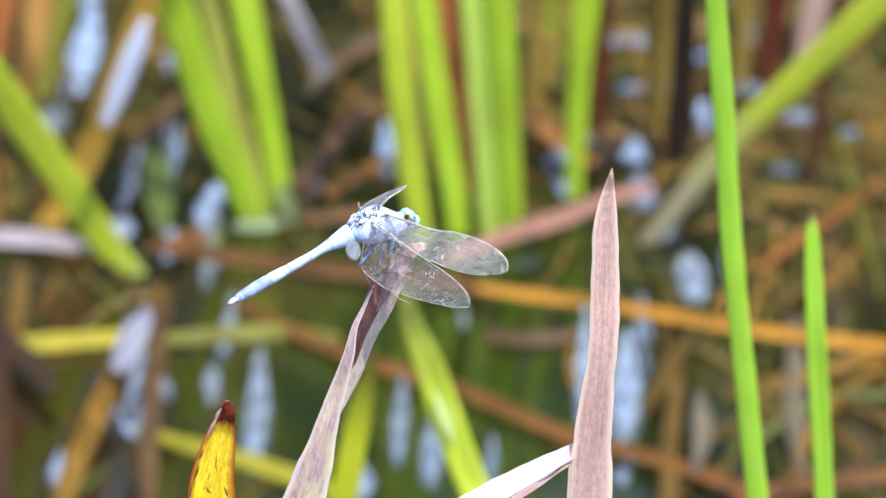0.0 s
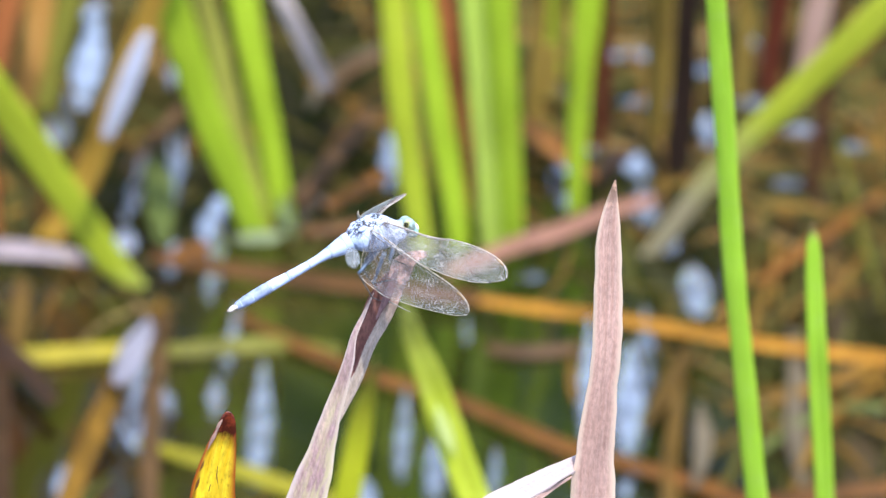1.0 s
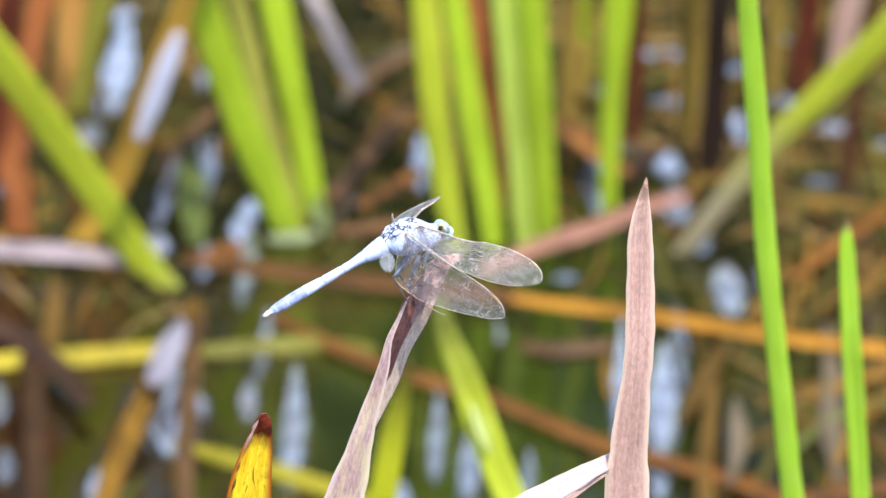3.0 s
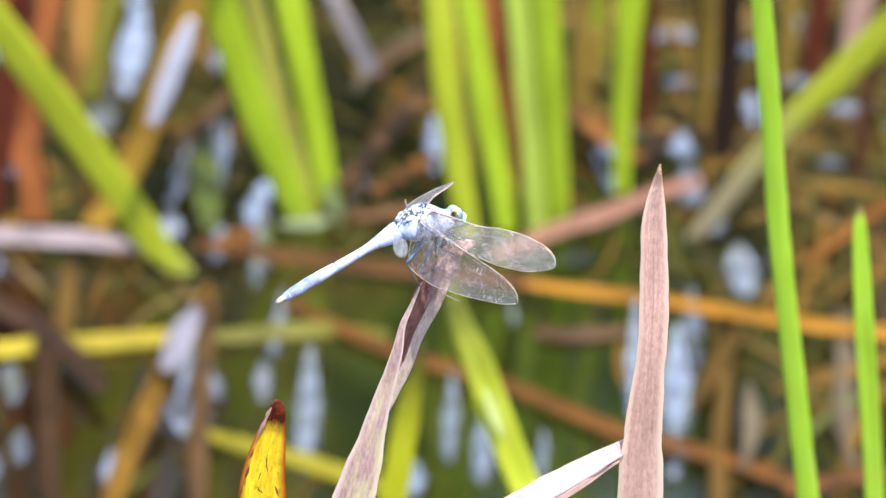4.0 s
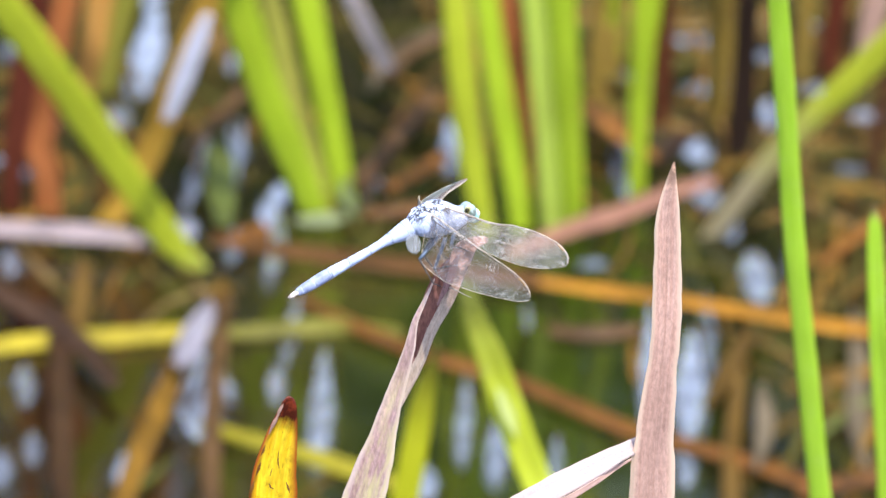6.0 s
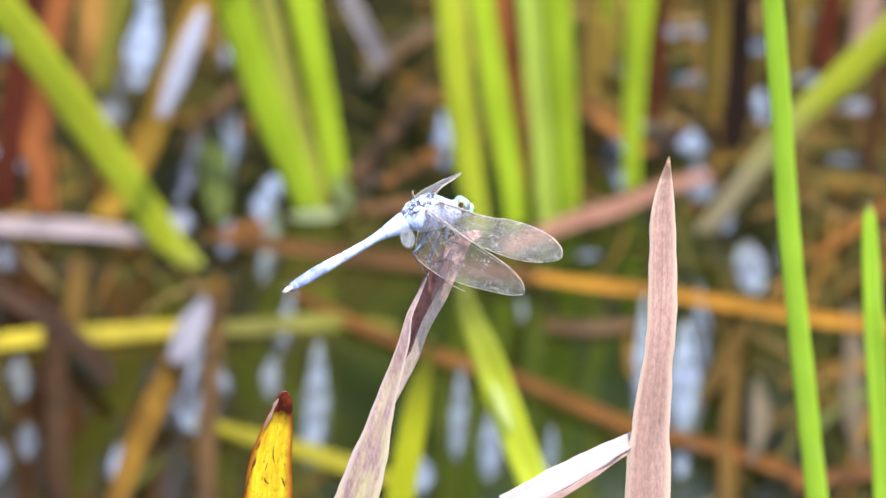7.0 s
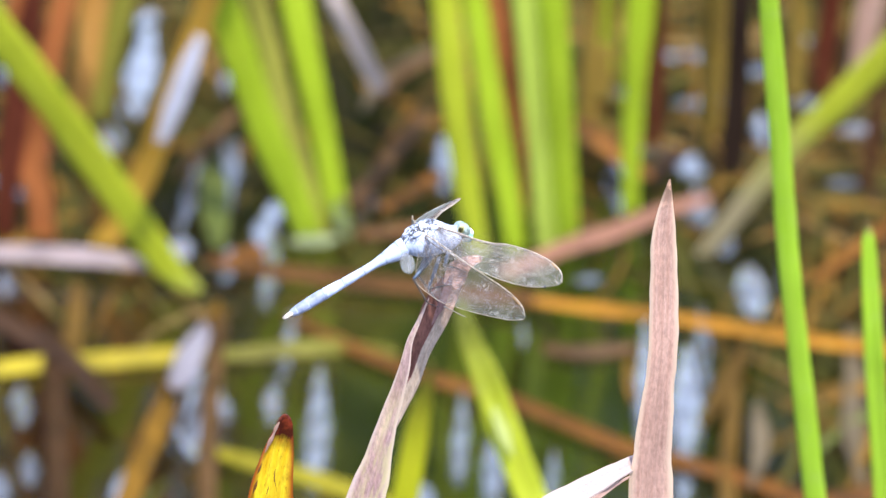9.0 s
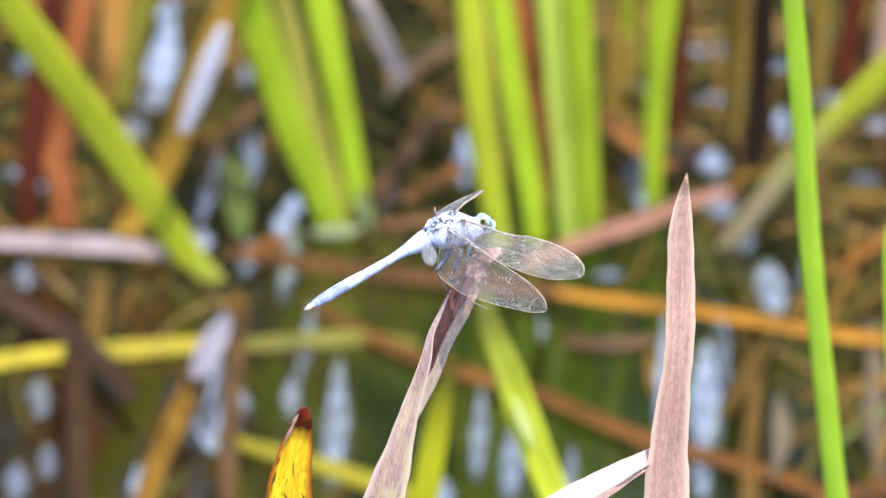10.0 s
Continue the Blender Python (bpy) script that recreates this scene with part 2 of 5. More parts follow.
M_DARK = blade_material("rotting_stem", (0.020, 0.012, 0.009), (0.034, 0.021, 0.015), (0.012, 0.008, 0.006), glow=0.0, spec=0.05)
M_GREY = blade_material("weathered_stick", (0.22, 0.175, 0.18), (0.29, 0.235, 0.24), (0.22, 0.17, 0.15), glow=0.0, spec=0.1)
M_PINK = blade_material("pinkish_stalk", (0.25, 0.115, 0.075), (0.32, 0.16, 0.11), (0.24, 0.11, 0.08), glow=0.15, spec=0.15)
M_PINK2 = blade_material("pale_pink_stalk", (0.44, 0.27, 0.21), (0.54, 0.37, 0.30), (0.26, 0.13, 0.10), glow=0.15, spec=0.15)
M_PALEG = blade_material("withered_green", (0.13, 0.17, 0.06), (0.19, 0.22, 0.11), (0.15, 0.14, 0.07), glow=0.2)
M_PALE = blade_material("pale_scrap", (0.13, 0.10, 0.06), (0.17, 0.135, 0.09), (0.30, 0.22, 0.15), glow=0.2, spec=0.15)


def water_material():
    m, nt, bsdf, out = nodes_of("pond_water")
    geo = nt.nodes.new("ShaderNodeNewGeometry").outputs["Position"]
    big = noise_tex(nt, mapped(nt, geo, (1.6, 0.6, 1)), 11.0, 4.0)
    small = noise_tex(nt, mapped(nt, geo, (2.2, 0.6, 1)), 36.0, 5.0)
    mud = ramp(nt, big, [(0.38, (0.006, 0.005, 0.002)), (0.5, (0.022, 0.018, 0.005)), (0.62, (0.044, 0.030, 0.009)), (0.74, (0.07, 0.034, 0.011))])
    middle_green = ramp(nt, big, [(0.36, (0.004, 0.007, 0.001)), (0.5, (0.011, 0.018, 0.002)), (0.68, (0.030, 0.036, 0.004))])
    # middle tinted green for the reeds' reflection, brown mud lies round it
    away = nt.nodes.new("ShaderNodeVectorMath")
    away.operation = "DISTANCE"
    link(nt, mapped(nt, geo, (1.0, 0.45, 0.0)), away.inputs[0])
    away.inputs[1].default_value = (0.028, 0.43, 0)
    col = mix(nt, ramp(nt, away.outputs["Value"], [(0.05, (0, 0, 0)), (0.11, (1, 1, 1))]), middle_green, mud)
    # base colour darker and browner towards one corner
    corner = nt.nodes.new("ShaderNodeVectorMath")
    corner.operation = "DISTANCE"
    link(nt, mapped(nt, geo, (1.0, 0.35, 0.0)), corner.inputs[0])
    corner.inputs[1].default_value = (-0.122, 0.325, 0)
    col = mix(nt, ramp(nt, corner.outputs["Value"], [(0.035, (0.88,) * 3), (0.085, (0, 0, 0))]), col, (0.012, 0.006, 0.002))
    dark = ramp(nt, small, [(0.35, (0.5, 0.5, 0.45)), (0.65, (1.2, 1.15, 1.05))])
    link(nt, mix(nt, 1.0, col, dark, "MULTIPLY"), bsdf.inputs["Base Color"])
    bsdf.inputs["Roughness"].default_value = 0.08
    bsdf.inputs["IOR"].default_value = 1.66
    bump = nt.nodes.new("ShaderNodeBump")
    bump.inputs["Strength"].default_value, bump.inputs["Distance"].default_value = 0.08, 0.0004
    link(nt, noise_tex(nt, mapped(nt, geo, (1, 0.6, 1)), 60.0, 2.0), bump.inputs["Height"])
    link(nt, bump.outputs[0], bsdf.inputs["Normal"])
    # mirror-like shader mixed in to paint sky glints on the water
    second_shader = nt.nodes.new("ShaderNodeBsdfPrincipled")
    link(nt, ramp(nt, noise_tex(nt, geo, 90.0, 4.0), [(0.35, (0.03, 0.035, 0.03)), (0.7, (0.10, 0.10, 0.12))]), second_shader.inputs["Base Color"])
    second_shader.inputs["IOR"].default_value = 6.0
    link(nt, ramp(nt, noise_tex(nt, geo, 120.0, 3.0), [(0.3, (0.05,) * 3), (0.7, (0.16,) * 3)]), second_shader.inputs["Roughness"])
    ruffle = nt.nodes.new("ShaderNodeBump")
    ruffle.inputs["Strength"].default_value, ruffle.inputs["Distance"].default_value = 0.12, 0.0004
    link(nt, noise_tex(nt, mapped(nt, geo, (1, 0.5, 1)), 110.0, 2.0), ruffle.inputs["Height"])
    link(nt, ruffle.outputs[0], second_shader.inputs["Normal"])
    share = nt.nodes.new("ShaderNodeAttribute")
    share.attribute_name = "blend_share"
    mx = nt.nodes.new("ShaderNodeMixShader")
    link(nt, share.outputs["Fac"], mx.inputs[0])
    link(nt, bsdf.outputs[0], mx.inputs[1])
    link(nt, second_shader.outputs[0], mx.inputs[2])
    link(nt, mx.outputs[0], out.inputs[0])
    return m


def ground_material():
    m, nt, bsdf, out = nodes_of("pond_bank")
    geo = nt.nodes.new("ShaderNodeNewGeometry").outputs["Position"]
    col = ramp(nt, noise_tex(nt, geo, 3.0, 8.0), [(0.3, (0.03, 0.022, 0.012)), (0.5, (0.06, 0.07, 0.02)), (0.7, (0.09, 0.11, 0.03))])
    link(nt, col, bsdf.inputs["Base Color"])
    bsdf.inputs["Roughness"].default_value = 0.9
    return m


M_WATER, M_GROUND = water_material(), ground_material()


# ---- building helpers ----
def part(name, bm, material, parent, label=""):
    me = bpy.data.meshes.new(name)
    bm.to_mesh(me)
    bm.free()
    me.materials.append(material)
    for p in me.polygons:
        p.use_smooth = True
    ob = new(name, me)
    if parent:
        ob.parent = parent
    if label:
        ob["label"] = label
    return ob


def spline(points, steps):
    """A smooth line through rows of numbers, free of overshoot where the rows are unevenly spaced."""
    p = [np.array(q, float) for q in points]
    p = [2 * p[0] - p[1]] + p + [2 * p[-1] - p[-2]]
    out = []
    for i in range(1, len(p) - 2):
        a, b, c, d = p[i - 1:i + 3]
        ta = 0.0
        tb = ta + max(1e-6, float(np.linalg.norm(b - a))) ** 0.5
        tc = tb + max(1e-6, float(np.linalg.norm(c - b))) ** 0.5
        td = tc + max(1e-6, float(np.linalg.norm(d - c))) ** 0.5
        for k in range(steps):
            t = tb + (tc - tb) * k / steps
            ab, bc, cd = a + (b - a) * (t - ta) / (tb - ta), b + (c - b) * (t - tb) / (tc - tb), c + (d - c) * (t - tc) / (td - tc)
            abc, bcd = ab + (bc - ab) * (t - ta) / (tc - ta), bc + (cd - bc) * (t - tb) / (td - tb)
            out.append(abc + (bcd - abc) * (t - tb) / (tc - tb))
    out.append(p[-2])
    return out


def ribbon(points, fold, thick, face, curl=0.0, seed=0, steps=8, rib=False, ragged=0.0):
    """A blade of rows (x, y, z, width) in mm: keeled across by fold, thick in the middle, turned by face degrees about its length; curl lifts one edge; ragged frays both edges."""
    rnd = random.Random(seed)
    bm = bmesh.new()
    uv = bm.loops.layers.uv.new("uv")
    grain = bm.loops.layers.uv.new("grain")  # mm across and along
    path = spline(points, steps)
    n = len(path)
    across = (-1.0, -0.72, -0.36, 0.0, 0.36, 0.72, 1.0)
    rings, shares, wide = [], [], []
    length = [0.0]
    for a, b in zip(path, path[1:]):
        length.append(length[-1] + float(np.linalg.norm((b - a)[:3])))
    ph1, ph2 = rnd.uniform(0, 6), rnd.uniform(0, 6)
    for i, q in enumerate(path):
        t = Vector((path[min(n - 1, i + 1)] - path[max(0, i - 1)])[:3]).normalized()
        toward = Vector((0, -0.906, 0.423))
        side = t.cross(toward)
        side = side.normalized() if side.length > 1e-4 else Vector((1, 0, 0))
        norm = side.cross(t).normalized()
        turn = Matrix.Rotation(radians(face + 3 * math.sin(length[i] / 23 + ph1)), 3, t)
        side, norm = turn @ side, turn @ norm
        w = max(0.15, q[3]) / 2 / max(0.45, abs(math.cos(radians(face)))) * (1 + 0.025 * math.sin(length[i] / 6.5 + ph2) + 0.014 * math.sin(length[i] / 2.3 + ph1))
        if abs(face) > 40:
            w = max(0.15, q[3]) / 2
        th = min(thick, w * 0.9) / 2
        wide.append(w)
        c = Vector(q[:3])
        top, low = [], []
        fray = [1 + ragged * (math.sin(length[i] / 3.1 + a) + 0.8 * math.sin(length[i] / 1.3 + 2 * a) + 1.2 * math.sin(length[i] / 8.7 + 3 * a) + rnd.uniform(-0.6, 0.6)) / 2 for a in (ph1, ph2)]
        for s in across:
            if rib:
                keel = th - 0.5 * w * fold
                top.append(bm.verts.new((c + side * (w * s * 0.06) + norm * (keel + 0.04 * (1 - s * s) + 0.01)) * MM))
                low.append(bm.verts.new((c + side * (w * s * 0.06) + norm * (keel - 0.25)) * MM))
                continue
            h = w * fold * (abs(s) - 0.5) + (curl * w * max(0, -s) ** 2)
            body = th * (1 - 0.75 * s * s)
            out = w * s * fray[s > 0]
            top.append(bm.verts.new((c + side * out + norm * (h + body)) * MM))
            low.append(bm.verts.new((c + side * out + norm * (h - body)) * MM))
        rings.append(top + low[::-1])
        shares.append(length[i] / length[-1])
    m = len(rings[0])
    us = [0.5 + s / 2 for s in across]
    us = us + us[::-1]
    for i in range(n - 1):
        for k in range(m):
            k2 = (k + 1) % m
            f = bm.faces.new((rings[i][k], rings[i][k2], rings[i + 1][k2], rings[i + 1][k]))
            for lp, u, v in zip(f.loops, (us[k], us[k2], us[k2], us[k]), (shares[i], shares[i], shares[i + 1], shares[i + 1])):
                lp[uv].uv = (u, v)
                lp[grain].uv = ((u - 0.5) * 2 * wide[i], v * length[-1])
    for ring in (rings[0], rings[-1][::-1]):
        f = bm.faces.new(ring)
        for lp in f.loops:
            lp[uv].uv = (0.5, 0.0 if ring is rings[0] else 1.0)
    bmesh.ops.recalc_face_normals(bm, faces=bm.faces[:])
    return bm


THINGS = {}
SWELLS = []


def leaf(name, material, points, label, category, group="", fold=0.4, thick=1.4, face=0, curl=0.0, on="", ragged=0.0):
    """One blade or stalk with its origin at its foot."""
    foot = Vector(points[-1][:3])
    local = [(*(Vector(p[:3]) - foot), p[3]) for p in points]
    if on:
        foot = THINGS[on].location / MM
        local = [(*(Vector(p[:3]) - foot), p[3]) for p in points]
        THINGS[len(THINGS)] = part(name, ribbon(local, fold, thick, face, curl, seed=len(THINGS), ragged=ragged), material, THINGS[on], label)
        return
    sheet = ribbon(local, fold, thick, face, curl, seed=len(THINGS), ragged=ragged)
    split = category in ("reed", "stalk", "stem", "leaf")
    ob = new(name) if split else part(name, sheet, material, None)
    ob.location = foot * MM
    if split:
        part("culm" if category in ("stalk", "stem") else "blade", sheet, material, ob)
        part("midrib", ribbon(local, fold, thick, face, curl, seed=len(THINGS), rib=True), material, ob)
    tagged(ob, label, category, group)
    THINGS.setdefault(name, ob)
    THINGS[len(THINGS)] = ob
    return ob


def stalk(name, foot, label, category):
    """The base of a thing whose folds are parts."""
    THINGS[name] = tagged(new(name), label, category)
    THINGS[name].location = Vector(foot) * MM


def swell(x, y, half_width, half_length, turn, strength):
    SWELLS.append((x, y, half_width, half_length, radians(turn), strength))


# ---- reeds, leaves and swells of the water (mm) ----
stalk('perch_stalk', (-139.7, -3.0, -30.0), 'dry mauve-brown folded reed leaf under the dragonfly', 'reed')
leaf('right_fold', M_PERCH2, [(5.9, -3.0, 501.6, 0.9), (4.5, -3.0, 501.4, 1.9), (2.7, -3.0, 500.6, 2.9), (1.2, -3.0, 499.0, 4.2), (0.3, -3.0, 496.3, 3.8), (-0.4, -3.0, 492.8, 2.8), (-1.6, -3.0, 489.5, 2.6), (-2.6, -3.0, 486.9, 2.3), (-5.3, -3.0, 481.2, 2.0), (-7.1, -3.0, 475.7, 2.0), (-9.1, -3.0, 471.6, 2.5), (-11.2, -3.0, 466.6, 1.7), (-12.9, -3.0, 462.0, 0.6)], 'paler fold of the dry leaf', '', fold=0.3, thick=0.8, face=-10, on='perch_stalk', ragged=0.06)
leaf('inner_fold', M_MAROON, [(-0.6, -1.0, 497.5, 0.7), (-1.8, -1.0, 495.1, 2.5), (-2.8, -1.0, 492.3, 3.8), (-4.5, -1.0, 488.6, 3.8), (-6.8, -1.0, 481.2, 2.9), (-8.7, -1.0, 475.0, 1.8), (-10.0, -1.0, 471.6, 0.4)], 'dark maroon inside of the fold', '', fold=0.5, thick=0.6, face=0, on='perch_stalk')
leaf('shaded_fold', M_MAUVE, [(0.1, -4.4, 498.9, 0.5), (-0.8, -4.5, 496.4, 1.5), (-1.9, -4.5, 493.0, 1.7), (-3.1, -4.4, 490.0, 0.9), (-4.0, -4.2, 487.8, 0.3)], 'mauve shaded edge of the fold', '', fold=0.3, thick=0.6, face=-6, on='perch_stalk', ragged=0.05)
leaf('left_fold', M_PERCH, [(-4.5, -6.0, 494.5, 0.2), (-5.3, -6.0, 492.5, 0.4), (-6.6, -6.0, 489.3, 0.8), (-8.3, -6.0, 485.0, 1.3), (-9.4, -6.0, 479.2, 2.2), (-11.1, -6.0, 473.0, 3.1), (-13.2, -6.0, 465.8, 4.3), (-15.2, -6.0, 457.4, 6.0), (-17.7, -6.0, 447.9, 8.0), (-20.9, -6.0, 435.5, 10.6), (-140.0, -6.0, -30.0, 10.6)], 'streaked outer fold of the dry leaf', '', fold=0.5, thick=1.0, face=10, on='perch_stalk', ragged=0.05)
leaf('dry_reed', M_DRY, [(42.7, 6.0, 514.3, 0.3), (42.2, 6.0, 510.3, 2.2), (41.5, 6.0, 501.7, 4.7), (41.5, 6.0, 488.4, 5.6), (41.3, 6.0, 475.9, 6.1), (40.6, 6.0, 467.4, 6.4), (39.5, 6.0, 454.8, 7.6), (39.0, 6.0, 441.7, 8.7), (21.1, 6.0, -30.0, 8.7)], 'dry pinkish-brown reed blade with pointed tip', 'reed', fold=0.25, thick=1.2, face=-14, ragged=0.045)
stalk('bleached_leaf', (10.4, -22.0, 451.6), 'sun-bleached dry leaf leaning on the dry reed', 'leaf')
leaf('blade', M_WHITE, [(37.6, 9.0, 451.6, 2.8), (33.8, 4.0, 452.0, 3.3), (27.6, -5.0, 452.9, 4.2), (19.4, -14.0, 452.4, 5.0), (10.4, -22.0, 451.0, 5.2)], '', '', fold=0.2, thick=0.8, face=6, on='bleached_leaf', ragged=0.04)
# shade under the leaf's lower edge, put in as a brown strip
leaf('rolled_edge', M_UNDERSIDE, [(35.0, 3.0, 450.6, 0.4), (32.0, 0.0, 450.2, 0.8), (27.8, -8.0, 451.0, 1.1), (20.4, -17.0, 450.6, 1.3), (11.2, -24.0, 448.9, 1.3)], 'pinkish-brown strip for the shaded underside', '', fold=0.3, thick=0.8, face=-10, on='bleached_leaf')
stalk('yellow_reed_tip', (-68.5, -2.0, -30.0), 'yellow reed tip with scorched red-brown point', 'reed')
leaf('blade', M_BUD, [(-33.2, -2.0, 466.8, 1.1), (-33.3, -2.0, 465.8, 2.6), (-33.6, -2.0, 463.6, 3.9), (-34.4, -2.0, 460.2, 5.6), (-35.4, -2.0, 455.5, 7.2), (-36.4, -2.0, 450.0, 8.8), (-36.7, -2.0, 446.0, 9.5), (-68.5, -2.0, -30.0, 9.5)], '', '', fold=0.5, thick=2.0, face=-10, on='yellow_reed_tip')
leaf('dark_spot', M_SPOT, [(-35.3, -4.7, 456.1, 0.1), (-35.5, -4.8, 454.2, 0.28), (-35.3, -4.7, 452.3, 0.1)], 'blackened spot', '', fold=0.1, thick=0.5, face=0, on='yellow_reed_tip')
leaf('dark_spot', M_SPOT, [(-38.9, -4.7, 453.6, 0.1), (-39.3, -4.8, 452.3, 0.62), (-39.9, -4.7, 450.6, 0.1)], 'blackened spot', '', fold=0.1, thick=0.5, face=0, on='yellow_reed_tip')
leaf('dark_spot', M_SPOT, [(-38.0, -4.7, 457.4, 0.1), (-38.4, -4.8, 456.2, 0.50), (-38.9, -4.7, 455.0, 0.1)], 'blackened spot', '', fold=0.1, thick=0.5, face=0, on='yellow_reed_tip')
leaf('dark_spot', M_SPOT, [(-37.3, -4.7, 448.9, 0.1), (-37.0, -4.8, 448.2, 0.37), (-36.3, -4.7, 447.6, 0.1)], 'blackened spot', '', fold=0.1, thick=0.5, face=0, on='yellow_reed_tip')
leaf('dark_spot', M_SPOT, [(-33.9, -4.7, 449.2, 0.1), (-33.5, -4.8, 448.0, 0.43), (-33.2, -4.7, 446.8, 0.1)], 'blackened spot', '', fold=0.1, thick=0.5, face=0, on='yellow_reed_tip')
leaf('dark_spot', M_SPOT, [(-40.3, -4.7, 449.4, 0.1), (-40.7, -4.8, 447.9, 0.68), (-41.2, -4.7, 446.2, 0.1)], 'blackened spot', '', fold=0.1, thick=0.5, face=0, on='yellow_reed_tip')
leaf('dark_spot', M_SPOT, [(-36.6, -4.7, 452.2, 0.1), (-36.9, -4.8, 451.4, 0.22), (-37.1, -4.7, 450.5, 0.1)], 'blackened spot', '', fold=0.1, thick=0.5, face=0, on='yellow_reed_tip')
leaf('scar', M_SCAR, [(-34.4, -3.8, 466.0, 0.2), (-35.1, -3.9, 464.8, 0.7), (-35.5, -3.9, 463.6, 0.45), (-36.1, -4.0, 462.2, 0.75), (-36.7, -4.0, 460.9, 0.5), (-37.3, -4.0, 459.4, 0.15)], 'silvery dried scar beside the scorched point', '', fold=0.2, thick=0.6, face=-20, on='yellow_reed_tip', ragged=0.12)
leaf('green_reed_blade', M_GREEN, [(59.6, 320.8, 581.9, 2.8), (73.2, 320.8, 412.8, 4.7), (75.8, 320.8, 381.6, 4.9), (78.2, 320.8, 349.8, 4.9), (81.5, 320.8, 319.3, 4.9), (85.3, 320.8, 285.2, 5.1), (120.0, 320.8, -25.0, 5.1)], 'bright green upright reed blade', 'reed', group='green reed blades', fold=0.04, thick=1.5, face=10)
leaf('green_reed_blade', M_GREEN, [(98.4, 363.2, 340.3, 0.6), (98.5, 363.2, 335.9, 2.7), (99.0, 363.2, 325.6, 4.0), (100.2, 363.2, 306.3, 4.7), (101.8, 363.2, 283.9, 4.6), (103.1, 363.2, 264.0, 4.6), (123.1, 363.2, -25.0, 4.6)], 'short green reed blade with browned tip', 'reed', group='green reed blades', fold=0.4, thick=1.4, face=0)
leaf('green_reed_blade', M_YGREEN, [(-217.7, 990.8, 239.0, 5.9), (-135.4, 1026.8, 94.8, 10.7), (-118.9, 1034.0, 65.9, 10.8), (-102.3, 1041.6, 35.6, 10.1), (-89.7, 1047.6, 11.5, 8.8), (-81.1, 1050.5, 0.0, 6.0), (-66.4, 1055.4, -19.6, 5.4)], 'leaning yellow-green reed blade', 'reed', group='green reed blades', fold=0.08, thick=1.6, face=12)
leaf('green_reed_blade', M_GREEN2, [(-118.0, 1087.9, 241.3, 5.8), (-70.1, 1087.9, 78.2, 10.6), (-58.7, 1087.9, 39.5, 10.3), (-50.6, 1087.9, 18.0, 9.6), (-45.4, 1087.9, 3.3, 8.5), (-44.3, 1087.9, 0.0, 7.8), (-36.9, 1087.9, -23.9, 7.1)], 'leaning green reed blade', 'reed', group='green reed blades', fold=0.08, thick=1.5, face=15)
leaf('green_reed_blade', M_OLIVE, [(-98.1, 1090.4, 242.7, 3.5), (-59.7, 1090.4, 77.1, 6.3), (-50.8, 1090.4, 38.3, 6.4), (-44.4, 1090.4, 13.0, 6.0), (-40.8, 1090.4, -0.8, 5.3), (-34.4, 1090.4, -25.0, 4.8)], 'dull olive standing reed blade', 'reed', group='green reed blades', fold=0.08, thick=1.3, face=-10)
leaf('green_reed_blade', M_GREEN2, [(-77.9, 1100.5, 239.9, 5.1), (-48.1, 1100.5, 72.6, 9.2), (-41.1, 1100.5, 33.7, 7.8), (-37.4, 1100.5, 10.2, 7.9), (-35.5, 1100.5, 0.0, 7.1), (-31.0, 1100.5, -24.6, 6.4)], 'leaning green reed blade', 'reed', group='green reed blades', fold=0.08, thick=1.5, face=-8)
leaf('green_reed_blade', M_YGREEN, [(-17.0, 1077.7, 251.6, 4.4), (-1.3, 1077.7, 82.4, 8.1), (2.2, 1077.7, 43.8, 8.1), (5.9, 1077.7, 16.6, 7.8), (8.7, 1077.7, 0.0, 6.7), (12.8, 1077.7, -24.7, 6.1)], 'yellow-green upright reed blade', 'reed', group='green reed blades', fold=0.08, thick=1.5, face=10)
leaf('green_reed_blade', M_GREEN2, [(-17.1, 1080.6, 249.2, 4.1), (8.0, 1080.6, 81.1, 7.4), (13.7, 1080.6, 42.5, 8.1), (17.9, 1080.6, 17.2, 7.4), (19.9, 1080.6, 0.0, 6.4), (22.7, 1080.6, -24.8, 5.8)], 'green upright reed blade', 'reed', group='green reed blades', fold=0.08, thick=1.5, face=-6)
leaf('green_reed_blade', M_OLIVE2, [(8.5, 1082.2, 249.6, 4.8), (24.0, 1082.2, 80.3, 8.8), (27.5, 1082.2, 41.7, 8.8), (29.7, 1082.2, 16.4, 8.5), (30.7, 1082.2, -0.0, 7.8), (32.4, 1082.2, -24.9, 7.0)], 'grey-green upright reed blade', 'reed', group='green reed blades', fold=0.08, thick=1.5, face=-25)
leaf('green_reed_blade', M_GREEN2, [(21.8, 1081.3, 250.4, 4.6), (32.1, 1081.3, 80.7, 8.4), (34.4, 1081.3, 42.1, 8.1), (35.9, 1081.3, 16.8, 7.4), (36.8, 1081.3, 0.0, 6.0), (38.1, 1081.3, -25.0, 5.4)], 'green upright reed blade', 'reed', group='green reed blades', fold=0.08, thick=1.5, face=14)
leaf('green_reed_blade', M_GREEN2, [(70.4, 1108.3, 238.4, 4.9), (59.5, 1108.3, 68.8, 8.9), (58.0, 1108.3, 45.5, 7.1), (56.9, 1108.3, 22.0, 5.9), (56.6, 1108.3, 0.0, 5.4), (56.3, 1108.3, -25.0, 4.8)], 'slender green upright reed blade', 'reed', group='green reed blades', fold=0.08, thick=1.4, face=4)
